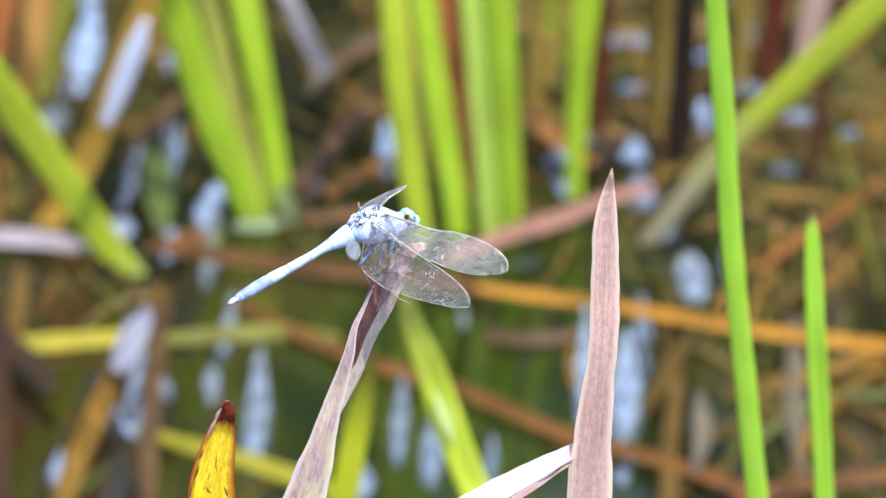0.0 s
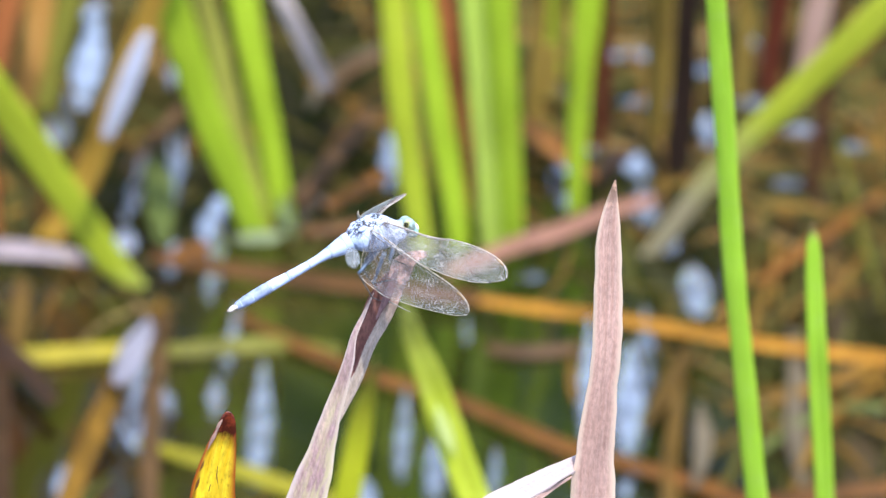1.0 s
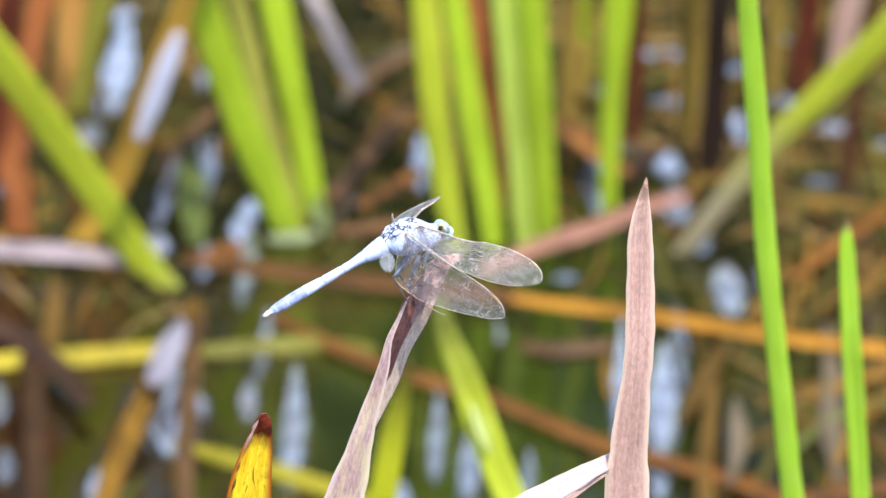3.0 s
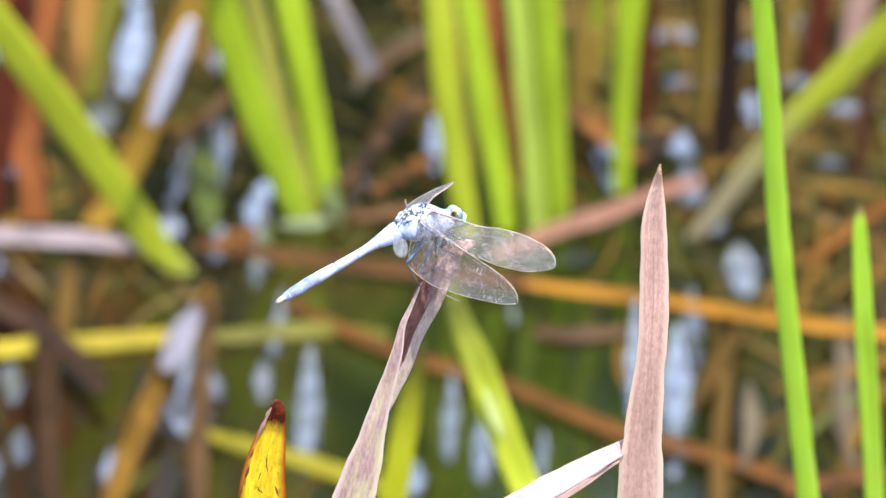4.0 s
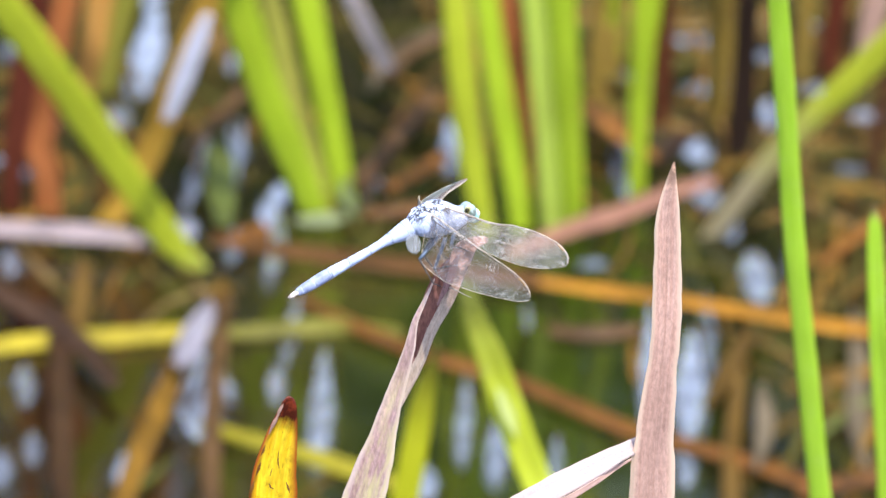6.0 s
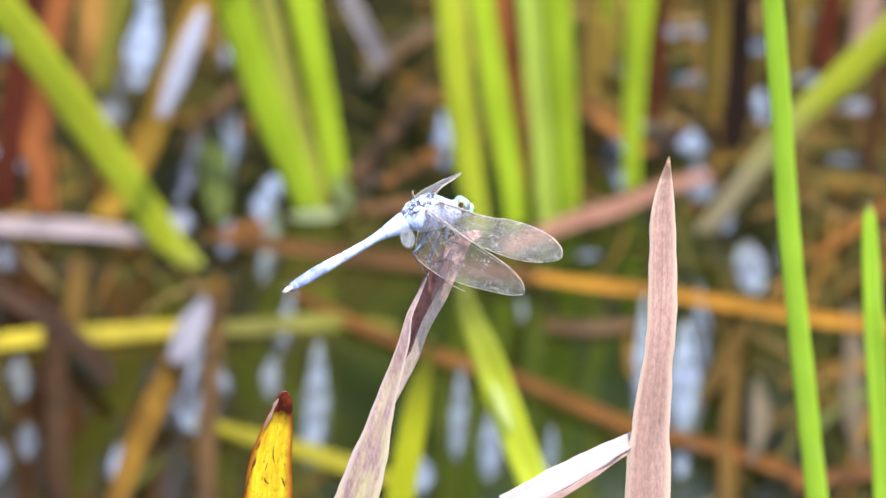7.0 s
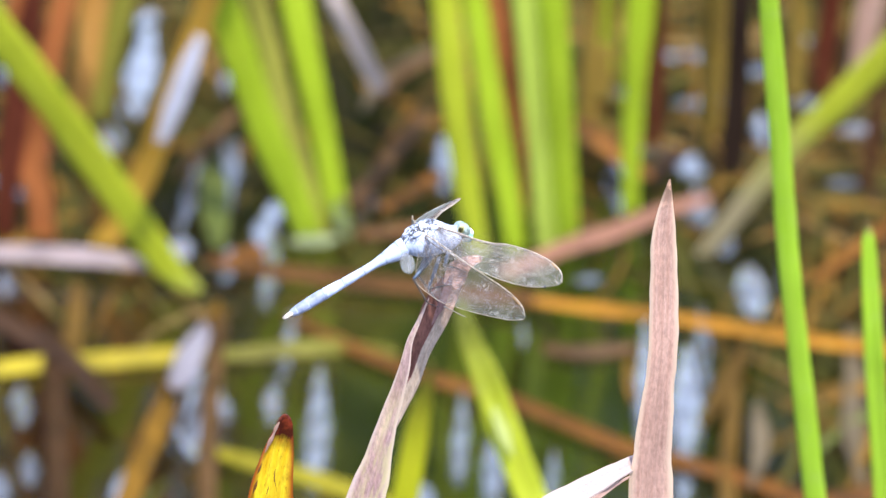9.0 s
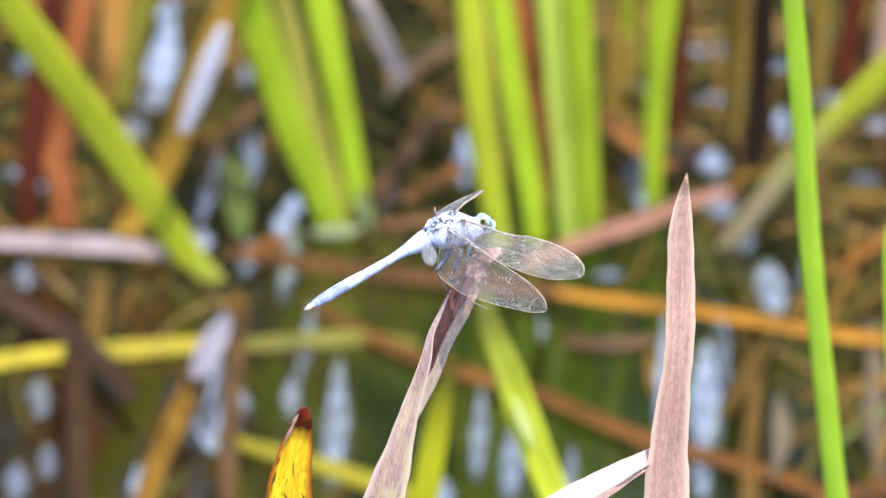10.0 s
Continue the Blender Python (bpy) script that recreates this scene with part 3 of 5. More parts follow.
leaf('green_reed_blade', M_YGREEN, [(41.2, 1210.6, 193.9, 4.0), (49.5, 1210.6, 24.1, 7.3), (50.1, 1210.6, 12.1, 7.0), (50.9, 1210.6, 0.0, 5.9), (52.5, 1210.6, -24.9, 5.3)], 'green reed blade with ochre base', 'reed', group='green reed blades', fold=0.08, thick=1.4, face=4)
leaf('green_reed_blade', M_OLIVE3, [(248.9, 1044.3, 204.8, 5.2), (138.5, 1063.5, 77.0, 9.5), (122.2, 1066.3, 58.1, 8.4), (108.4, 1068.7, 42.5, 7.4), (96.3, 1071.1, 26.1, 6.7), (84.5, 1073.8, 8.0, 6.0), (78.9, 1075.0, 0.0, 4.6), (64.7, 1078.1, -20.3, 4.2)], 'leaning olive reed blade, paler at its foot', 'reed', group='green reed blades', fold=0.08, thick=1.6, face=-20)
yellow_blade = leaf('green_reed_blade', M_YELLOW, [(1.3, 640.0, 191.3, 0.9), (2.6, 637.0, 187.7, 3.9), (4.6, 634.0, 181.6, 6.0), (8.6, 631.0, 172.1, 7.5), (14.2, 628.0, 156.1, 8.5), (20.5, 625.0, 139.7, 8.2), (24.0, 622.0, 132.7, 7.9), (99.7, 556.3, -20.0, 7.9)], 'bright yellow-green reed blade', 'reed', group='green reed blades', fold=0.3, thick=1.4, face=12)
# the blade's gleam, painted as a thin pale strip in front
scuff = [(10.9, 627.2, 164.5, 0.6), (12.2, 626.5, 161.0, 2.8), (14.0, 625.5, 156.0, 3.0), (15.9, 624.5, 150.5, 0.6)]
part('scuff', ribbon([(*(Vector(p[:3]) - yellow_blade.location / MM), p[3]) for p in scuff], 0.2, 0.5, 12, seed=5, ragged=0.1), M_GLEAM, yellow_blade, 'pale patch for the gleam on the blade')
leaf('green_reed_blade', M_YELLOW2, [(-5.4, 640.0, 172.1, 0.6), (-6.7, 640.0, 164.5, 3.0), (-8.7, 640.0, 156.1, 5.5), (-11.3, 640.0, 140.9, 7.0), (-13.8, 640.0, 125.6, 7.6), (-37.8, 640.0, -20.0, 7.6)], 'dull yellow-green reed blade', 'reed', group='green reed blades', fold=0.3, thick=1.4, face=-10)
# next two stalks are added for ochre upright reflections on the water
leaf('dry_stalk', M_BOLIVE, [(90.9, 1167.7, 212.6, 2.0), (86.6, 1167.7, 42.7, 3.6), (86.1, 1167.7, 20.9, 3.8), (85.2, 1167.7, 0.0, 3.3), (84.0, 1167.7, -25.0, 2.9)], 'olive-brown dry stalk in the water', 'stalk', group='dry brown reed stalks', fold=0.4, thick=1.6, face=5)
leaf('dry_stalk', M_BOLIVE, [(47.9, 1181.4, 70.9, 2.6), (45.8, 1181.4, 30.9, 4.7), (44.9, 1181.4, 15.0, 5.5), (44.2, 1181.4, 0.0, 4.4), (43.0, 1181.4, -25.0, 3.9)], 'ochre-brown stalk shape for a reflection in the water', 'stalk', group='dry brown reed stalks', fold=0.4, thick=1.6, face=5)
leaf('dry_stalk', M_BOLIVE, [(120.0, 1196.5, 201.9, 2.6), (113.0, 1196.5, 32.0, 4.8), (112.5, 1196.5, 18.0, 5.1), (111.9, 1196.5, -0.0, 4.0), (111.2, 1196.5, -25.0, 3.6)], 'olive-brown dry stalk in the water', 'stalk', group='dry brown reed stalks', fold=0.4, thick=1.6, face=5)
leaf('dry_stalk', M_BROWN2, [(142.2, 1121.4, 89.1, 2.6), (135.3, 1121.4, 29.5, 4.7), (133.7, 1121.4, 15.8, 5.0), (131.8, 1121.4, 0.0, 4.0), (128.8, 1121.4, -24.8, 3.6)], 'olive-brown dry stalk in the water', 'stalk', group='dry brown reed stalks', fold=0.4, thick=1.6, face=5)
leaf('dry_stalk', M_RED, [(-10.0, 1118.1, 232.8, 2.9), (15.0, 1118.1, 64.7, 5.3), (18.2, 1118.1, 43.2, 5.4), (20.7, 1118.1, 21.7, 5.0), (21.8, 1118.1, 0.0, 4.0), (23.0, 1118.1, -25.0, 3.6)], 'red-brown dry reed stalk', 'stalk', group='dry brown reed stalks', fold=0.4, thick=1.6, face=5)
leaf('dry_stalk', M_RED, [(-84.7, 1089.4, 243.7, 3.9), (-121.4, 1089.4, 77.7, 7.1), (-127.8, 1089.4, 48.8, 7.8), (-131.3, 1089.4, 25.5, 8.9), (-129.2, 1089.4, 13.7, 7.8), (-128.8, 1089.4, 0.0, 8.2), (-128.0, 1089.4, -25.0, 7.4)], 'red-brown dry reed stalk standing in water', 'stalk', group='dry brown reed stalks', fold=0.4, thick=1.6, face=5)
leaf('dry_stalk', M_RED, [(-142.9, 1132.3, 211.2, 4.3), (-135.2, 1132.3, 41.4, 7.9), (-134.2, 1132.3, 19.8, 7.9), (-132.8, 1132.3, 0.0, 7.2), (-131.1, 1132.3, -24.9, 6.5)], 'red-brown dry reed stalk standing in water', 'stalk', group='dry brown reed stalks', fold=0.4, thick=1.6, face=5)
leaf('dry_stalk', M_ORANGE, [(-90.2, 1180.6, 206.1, 4.8), (-114.8, 1180.6, 37.9, 8.7), (-117.8, 1180.6, 18.0, 8.0), (-121.0, 1180.6, 0.0, 6.6), (-125.5, 1180.6, -24.6, 5.9)], 'orange-brown dry reed stalk', 'stalk', group='dry brown reed stalks', fold=0.4, thick=1.6, face=5)
leaf('dry_stalk', M_OLIVE, [(-65.6, 1185.0, 201.0, 4.4), (-106.3, 1185.0, 35.9, 8.0), (-110.2, 1185.0, 20.0, 7.3), (-114.6, 1185.0, 0.0, 6.2), (-119.9, 1185.0, -24.4, 5.6)], 'yellowing reed stalk in the water', 'stalk', group='dry brown reed stalks', fold=0.4, thick=1.6, face=5)
leaf('dry_leaf', M_OCHRE, [(-27.1, 1034.3, 249.4, 4.2), (-75.5, 1066.3, 89.5, 7.7), (-81.8, 1070.5, 68.6, 8.1), (-87.9, 1073.9, 51.7, 7.7), (-95.5, 1078.5, 28.3, 8.1), (-104.8, 1082.5, 8.6, 7.8), (-110.3, 1084.2, 0.0, 6.8), (-123.6, 1088.4, -20.7, 6.1)], 'ochre dry reed leaf, glossy on its upper side', 'leaf', group='dead reed leaves', fold=0.4, thick=1.6, face=14)
leaf('dry_stalk', M_DARK, [(94.0, 1137.0, 190.0, 5.0), (92.6, 1137.0, 90.0, 6.6), (91.2, 1137.0, 30.0, 7.9), (90.1, 1137.0, 10.9, 8.7), (89.4, 1137.0, 0.0, 7.6), (88.0, 1137.0, -25.0, 6.8)], 'dark brown rotting stalk in the water', 'stalk', group='dry brown reed stalks', fold=0.4, thick=1.6, face=5)
leaf('dry_stalk', M_DKRED, [(67.8, 1159.0, 216.6, 3.0), (66.2, 1159.0, 46.6, 5.4), (65.9, 1159.0, 22.9, 4.7), (65.7, 1159.0, 0.0, 4.4), (65.4, 1159.0, -25.0, 3.9)], 'dull red-brown dry stalk in the water', 'stalk', group='dry brown reed stalks', fold=0.4, thick=1.6, face=5)
leaf('dry_stalk', M_BOLIVE, [(86.1, 1152.3, 219.4, 2.6), (82.2, 1152.3, 49.4, 4.7), (81.7, 1152.3, 25.8, 4.3), (81.1, 1152.3, 0.0, 4.0), (80.6, 1152.3, -25.0, 3.6)], 'olive-brown dry stalk in the water', 'stalk', group='dry brown reed stalks', fold=0.4, thick=1.6, face=5)
leaf('dry_stalk', M_DKRED, [(144.9, 1200.9, 200.7, 4.0), (123.8, 1200.9, 32.0, 7.3), (121.8, 1200.9, 16.1, 7.0), (120.2, 1200.9, 0.0, 5.9), (117.6, 1200.9, -24.9, 5.3)], 'dark red dry stalk in the water', 'stalk', group='dry brown reed stalks', fold=0.4, thick=1.6, face=5)
leaf('dry_stalk', M_PINK2, [(162.8, 1207.6, 195.1, 4.6), (136.6, 1207.6, 27.1, 8.4), (134.4, 1207.6, 13.1, 7.7), (131.8, 1207.6, 0.0, 5.9), (127.0, 1207.6, -24.5, 5.3)], 'pale pinkish dry stalk', 'stalk', group='dry brown reed stalks', fold=0.4, thick=1.6, face=5)
leaf('dry_stalk', M_BOLIVE, [(50.0, 1197.0, 18.4, 4.4), (49.7, 1197.0, 10.0, 5.5), (49.4, 1197.0, 0.0, 4.8), (48.5, 1197.0, -25.0, 4.3)], 'ochre dry stalk foot', 'stalk', group='dry brown reed stalks', fold=0.4, thick=1.6, face=5)
leaf('dry_stalk', M_DARK, [(18.4, 1118.0, 101.2, 3.3), (21.6, 1118.0, 41.3, 6.1), (22.9, 1118.0, 17.7, 6.1), (23.9, 1118.0, 0.0, 5.4), (25.4, 1118.0, -25.0, 4.8)], 'dark brown rotting stalk in the water', 'stalk', group='dry brown reed stalks', fold=0.4, thick=1.6, face=5)
leaf('stick', M_GREY, [(-178.1, 1069.4, 6.0, 4.4), (-124.8, 1064.0, 6.0, 5.2), (-110.6, 1061.6, 6.0, 5.3), (-95.4, 1056.2, 6.0, 3.2)], 'pale grey weathered stick lying over the water', 'stick', group='dry sticks', fold=0.7, thick=1.6, face=-20)
leaf('stick', M_GREY2, [(-38.8, 1180.0, 45.7, 4.7), (-33.3, 1174.0, 36.5, 4.9), (-27.6, 1168.0, 27.2, 5.1), (-22.1, 1162.0, 17.9, 4.4)], 'pale grey dry stick over water', 'stick', group='dry sticks', fold=0.7, thick=1.6, face=5)
leaf('dry_leaf', M_PINK, [(15.2, 1044.3, 8.0, 2.1), (27.3, 1055.0, 8.0, 4.6), (38.0, 1064.9, 8.0, 5.5), (52.3, 1075.7, 8.0, 5.5), (67.7, 1090.8, 8.0, 4.6), (81.3, 1100.1, 8.0, 2.9)], 'pinkish-brown dry leaf lying over the water', 'leaf', group='dead reed leaves', fold=0.4, thick=1.6, face=-30)
leaf('reed_stem', M_RUST, [(-76.9, 1063.6, 4.0, 3.9), (-55.6, 1055.5, 4.0, 4.8), (-29.1, 1047.4, 4.0, 5.1), (2.6, 1039.7, 4.0, 5.1), (21.0, 1034.6, 4.0, 5.1), (34.9, 1029.5, 4.0, 3.9)], 'rusty stem half under water', 'stem', group='bent reed stems', fold=0.7, thick=1.6, face=-20)
leaf('reed_stem', M_GOLD, [(25.3, 1026.5, 7.0, 2.3), (40.9, 1021.1, 7.0, 3.5), (60.0, 1016.0, 7.0, 3.7), (89.4, 1004.8, 7.0, 4.0), (115.1, 995.3, 7.0, 4.0), (157.8, 983.7, 7.0, 4.3)], 'golden-orange bent reed stem over the water', 'stem', group='bent reed stems', fold=0.7, thick=1.6, face=-20)
leaf('dry_leaf', M_GOLD2, [(-152.9, 982.2, 3.0, 4.8), (-129.1, 990.8, 3.0, 5.2), (-104.9, 993.8, 3.0, 5.5), (-87.7, 996.9, 3.0, 5.2), (-76.4, 997.6, 3.0, 3.1)], 'yellow bent reed leaf on the water', 'leaf', group='dead reed leaves', fold=0.3, thick=1.6, face=-20)
leaf('reed_stem', M_ORANGE2, [(-51.7, 1026.2, 3.0, 2.8), (-32.3, 1003.7, 3.0, 3.6), (-11.4, 983.4, 3.0, 4.0), (17.9, 963.4, 3.0, 4.3), (36.5, 945.6, 3.0, 4.3), (55.0, 928.7, 3.0, 4.2), (75.1, 917.0, 3.0, 4.2), (106.5, 893.9, 3.0, 4.4)], 'rusty stem lying on the water', 'stem', group='bent reed stems', fold=0.6, thick=1.6, face=-20)
leaf('dry_leaf', M_OCHRE2, [(-72.1, 1034.6, 2.0, 3.9), (-78.3, 997.8, 6.0, 5.5), (-85.0, 959.7, 9.0, 6.3), (-91.2, 922.5, 10.0, 6.4), (-96.4, 888.2, 10.0, 6.2), (-100.4, 862.2, 8.0, 6.0)], 'tan ochre dry leaf leaning over the water', 'leaf', group='dead reed leaves', fold=0.4, thick=1.6, face=-40)
leaf('reed_stem', M_BROWN, [(-71.5, 1020.1, 5.0, 3.8), (-73.1, 979.8, 5.0, 5.0), (-73.9, 932.6, 5.0, 5.3), (-73.0, 871.7, 5.0, 5.2)], 'brown dry stem lying on the water', 'stem', group='bent reed stems', fold=0.4, thick=1.6, face=-30)
leaf('dry_leaf', M_DIM, [(-79.1, 999.3, 2.0, 3.1), (-63.5, 1000.0, 2.0, 4.9), (-39.2, 1004.2, 2.0, 4.9), (-16.6, 1000.0, 2.0, 3.1)], 'sunken yellow-olive reed leaf under the water', 'leaf', group='dead reed leaves', fold=0.3, thick=1.6, face=-20)
leaf('dry_leaf', M_GOLD3, [(-77.7, 933.7, 3.0, 2.4), (-63.9, 924.3, 3.0, 4.1), (-48.5, 915.3, 3.0, 4.9), (-31.5, 903.0, 3.0, 5.4), (-17.9, 893.4, 3.0, 4.7)], 'yellow leaf lying on the water', 'leaf', group='dead reed leaves', fold=0.3, thick=1.6, face=-20)
leaf('reed_stem', M_BROWN3, [(-123.3, 1014.5, 4.0, 4.9), (-121.2, 974.3, 4.0, 6.2), (-119.0, 927.3, 4.0, 6.5), (-116.4, 870.3, 4.0, 6.0)], 'brown dry stem lying on the water', 'stem', group='bent reed stems', fold=0.4, thick=1.6, face=-30)
leaf('stick', M_BROWN3, [(-162.5, 1043.4, 6.0, 5.4), (-131.3, 1006.3, 6.0, 5.9), (-116.8, 986.0, 6.0, 5.9), (-103.7, 954.2, 6.0, 4.5)], 'dark rotting stick lying on the water', 'stick', group='dry sticks', fold=0.4, thick=1.6, face=-25)
leaf('dry_leaf', M_RUST2, [(-116.2, 1049.4, 3.0, 4.2), (-116.7, 1024.7, 3.0, 5.9), (-117.9, 992.3, 3.0, 5.2)], 'ochre dry leaf lying on the water', 'leaf', group='dead reed leaves', fold=0.4, thick=1.6, face=-30)
leaf('dry_leaf', M_RUST2, [(86.8, 974.7, 3.0, 2.8), (83.9, 943.2, 3.0, 4.8), (82.1, 912.3, 3.0, 5.4), (80.7, 870.8, 3.0, 5.0)], 'ochre dry leaf lying on the water', 'leaf', group='dead reed leaves', fold=0.4, thick=1.6, face=-30)
leaf('dry_leaf', M_PALE, [(92.3, 956.6, 6.0, 1.7), (92.6, 937.0, 6.0, 5.3), (91.4, 917.7, 6.0, 4.9), (89.1, 898.6, 6.0, 1.7)], 'pale tan curled leaf scrap', 'leaf', group='dead reed leaves', fold=0.4, thick=1.6, face=-25)
leaf('dry_leaf', M_RUST2, [(90.9, 998.5, 5.0, 2.4), (85.2, 978.5, 5.0, 5.5), (79.5, 958.7, 5.0, 5.1), (75.4, 943.1, 5.0, 2.4)], 'ochre curled dry leaf', 'leaf', group='dead reed leaves', fold=0.4, thick=1.6, face=-30)
leaf('dry_leaf', M_PALE, [(122.3, 1012.5, 4.0, 3.5), (122.2, 980.3, 4.0, 5.3), (120.0, 940.9, 4.0, 5.8), (121.3, 906.2, 4.0, 3.4)], 'pale grey-tan dry leaf', 'leaf', group='dead reed leaves', fold=0.4, thick=1.6, face=-30)
leaf('reed_stem', M_ORANGE3, [(153.0, 1108.2, 6.0, 3.6), (137.8, 1084.8, 6.0, 4.3), (124.6, 1063.9, 6.0, 3.9), (111.5, 1043.2, 6.0, 2.6)], 'thin orange stem lying over the water', 'stem', group='bent reed stems', fold=0.7, thick=1.6, face=-25)
leaf('reed_stem', M_ORANGE2, [(101.3, 888.1, 4.0, 4.4), (116.6, 894.1, 4.0, 4.4), (150.7, 903.7, 4.0, 4.4)], 'rusty stem lying on the water', 'stem', group='bent reed stems', fold=0.6, thick=1.6, face=-20)
leaf('reed_stem', M_OCHRE2, [(115.6, 960.5, 4.0, 2.9), (133.4, 976.2, 4.0, 3.8), (154.8, 992.0, 4.0, 3.5)], 'ochre stem lying on the water', 'stem', group='bent reed stems', fold=0.6, thick=1.6, face=-20)
leaf('stick', M_BROWN, [(-32.1, 1098.9, 8.0, 3.0), (-24.1, 1118.2, 8.0, 4.3), (-15.2, 1142.1, 8.0, 4.7), (-7.1, 1166.3, 8.0, 3.6)], 'tan dry stick lying on the water', 'stick', group='dry sticks', fold=0.6, thick=1.6, face=-30)
leaf('dry_leaf', M_ORANGE2, [(-22.3, 1096.8, 6.0, 2.7), (-13.4, 1108.7, 6.0, 3.9), (-2.6, 1124.6, 6.0, 3.6)], 'rusty dry leaf scrap', 'leaf', group='dead reed leaves', fold=0.4, thick=1.6, face=-30)
leaf('dry_leaf', M_BROWN, [(-21.7, 1175.3, 10.0, 2.6), (-15.4, 1193.2, 10.0, 4.4), (-3.5, 1208.9, 10.0, 3.7)], 'brown dry leaf scrap', 'leaf', group='dead reed leaves', fold=0.4, thick=1.6, face=-50)
leaf('stick', M_BROWN, [(-87.0, 1118.8, 8.0, 2.2), (-78.4, 1140.4, 8.0, 3.6), (-68.1, 1171.2, 8.0, 3.6)], 'brown dry stick lying on the water', 'stick', group='dry sticks', fold=0.6, thick=1.6, face=-30)
leaf('dry_leaf', M_ORANGE2, [(39.1, 1159.2, 8.0, 2.7), (46.3, 1149.0, 8.0, 4.9), (54.2, 1137.1, 8.0, 4.0), (61.9, 1117.5, 8.0, 3.6)], 'orange-brown dry leaf scrap', 'leaf', group='dead reed leaves', fold=0.4, thick=1.6, face=-30)
leaf('dry_leaf', M_PALEG, [(-51.4, 1074.7, 5.0, 1.5), (-45.2, 1075.7, 5.0, 3.6), (-39.0, 1076.6, 5.0, 3.4), (-34.6, 1079.2, 5.0, 1.4)], 'pale withered leaf scrap at the water line', 'leaf', group='dead reed leaves', fold=0.3, thick=1.2, face=-30)
leaf('dry_leaf', M_PALEG, [(-34.9, 1102.4, 8.0, 1.2), (-35.6, 1091.3, 8.0, 3.2), (-34.1, 1081.1, 8.0, 3.4), (-31.9, 1072.7, 8.0, 1.2)], 'pale withered sheath at the foot of the green reeds', 'leaf', group='dead reed leaves', fold=0.3, thick=1.2, face=-20)
leaf('dry_leaf', M_ORANGE2, [(-29.3, 1082.1, 4.0, 2.7), (-18.7, 1085.0, 4.0, 3.9), (-4.4, 1089.1, 4.0, 3.0)], 'rusty dry leaf scrap', 'leaf', group='dead reed leaves', fold=0.4, thick=1.6, face=-25)
leaf('dry_leaf', M_ORANGE2, [(-71.5, 1057.2, 5.0, 2.6), (-65.4, 1063.8, 5.0, 5.1), (-59.3, 1069.7, 5.0, 3.9)], 'orange dry leaf scrap', 'leaf', group='dead reed leaves', fold=0.4, thick=1.6, face=-25)
leaf('reed_stem', M_OCHRE2, [(150.1, 981.7, 4.0, 2.4), (137.6, 961.7, 4.0, 3.0), (126.3, 934.2, 4.0, 3.0), (118.3, 899.6, 4.0, 2.4)], 'curved ochre stem lying on the water', 'stem', group='bent reed stems', fold=0.5, thick=1.4, face=-25)
leaf('reed_stem', M_OLIVE4, [(149.1, 957.9, 4.0, 2.2), (135.7, 957.8, 4.0, 2.8), (119.8, 943.9, 4.0, 2.8), (107.2, 922.4, 4.0, 2.2)], 'olive-green thin stem on the water', 'stem', group='bent reed stems', fold=0.5, thick=1.4, face=-25)
leaf('reed_stem', M_OCHRE2, [(90.3, 997.0, 4.0, 2.0), (82.8, 971.0, 4.0, 2.6), (75.4, 943.4, 4.0, 2.4)], 'thin ochre stem lying on the water', 'stem', group='bent reed stems', fold=0.5, thick=1.4, face=-25)
leaf('dry_leaf', M_PALE, [(121.6, 997.4, 4.0, 2.2), (121.9, 965.5, 4.0, 4.2), (121.5, 934.2, 4.0, 4.2), (121.8, 903.4, 4.0, 2.2)], 'pale grey-tan leaf standing in shallow water', 'leaf', group='dead reed leaves', fold=0.5, thick=1.4, face=-25)
leaf('reed_stem', M_DIM, [(140.1, 1170.9, 6.0, 1.0), (143.5, 1118.4, 6.0, 1.4), (146.9, 1067.4, 6.0, 1.4), (150.5, 1026.0, 6.0, 1.1)], 'dim pale-green thin stem', 'stem', group='bent reed stems', fold=0.5, thick=1.4, face=-25)
leaf('stick', M_BROWN, [(28.0, 1002.1, 2.0, 2.6), (38.4, 999.8, 2.0, 4.2), (47.9, 1000.7, 2.0, 4.2), (56.7, 1004.0, 2.0, 2.6)], 'dull brown sunken stick', 'stick', group='dry sticks', fold=0.5, thick=1.4, face=-25)
leaf('stick', M_BROWN, [(-9.3, 1173.5, 6.0, 2.6), (-18.2, 1142.5, 6.0, 4.4), (-26.0, 1112.0, 6.0, 4.4), (-30.4, 1097.0, 6.0, 2.6)], 'brown dry stick over the water', 'stick', group='dry sticks', fold=0.5, thick=1.4, face=-25)
leaf('dry_leaf', M_PALE, [(-5.8, 1218.7, 8.0, 1.6), (-15.0, 1204.9, 8.0, 4.6), (-24.0, 1191.2, 8.0, 4.6), (-28.4, 1168.8, 8.0, 2.0)], 'tan torn leaf over the water', 'leaf', group='dead reed leaves', fold=0.5, thick=1.4, face=-25)
leaf('dry_leaf', M_ORANGE2, [(-69.5, 1060.8, 5.0, 1.6), (-66.7, 1066.2, 5.0, 3.6), (-63.6, 1064.1, 5.0, 3.6), (-61.3, 1054.7, 5.0, 1.6)], 'orange-brown curled leaf scrap', 'leaf', group='dead reed leaves', fold=0.5, thick=1.4, face=-25)
leaf('reed_stem', M_ORANGE3, [(40.6, 1149.8, 8.0, 2.6), (46.8, 1141.1, 8.0, 3.4), (53.9, 1129.4, 8.0, 3.4), (62.7, 1116.5, 8.0, 2.4)], 'orange-brown bent stem over the water', 'stem', group='bent reed stems', fold=0.5, thick=1.4, face=-25)
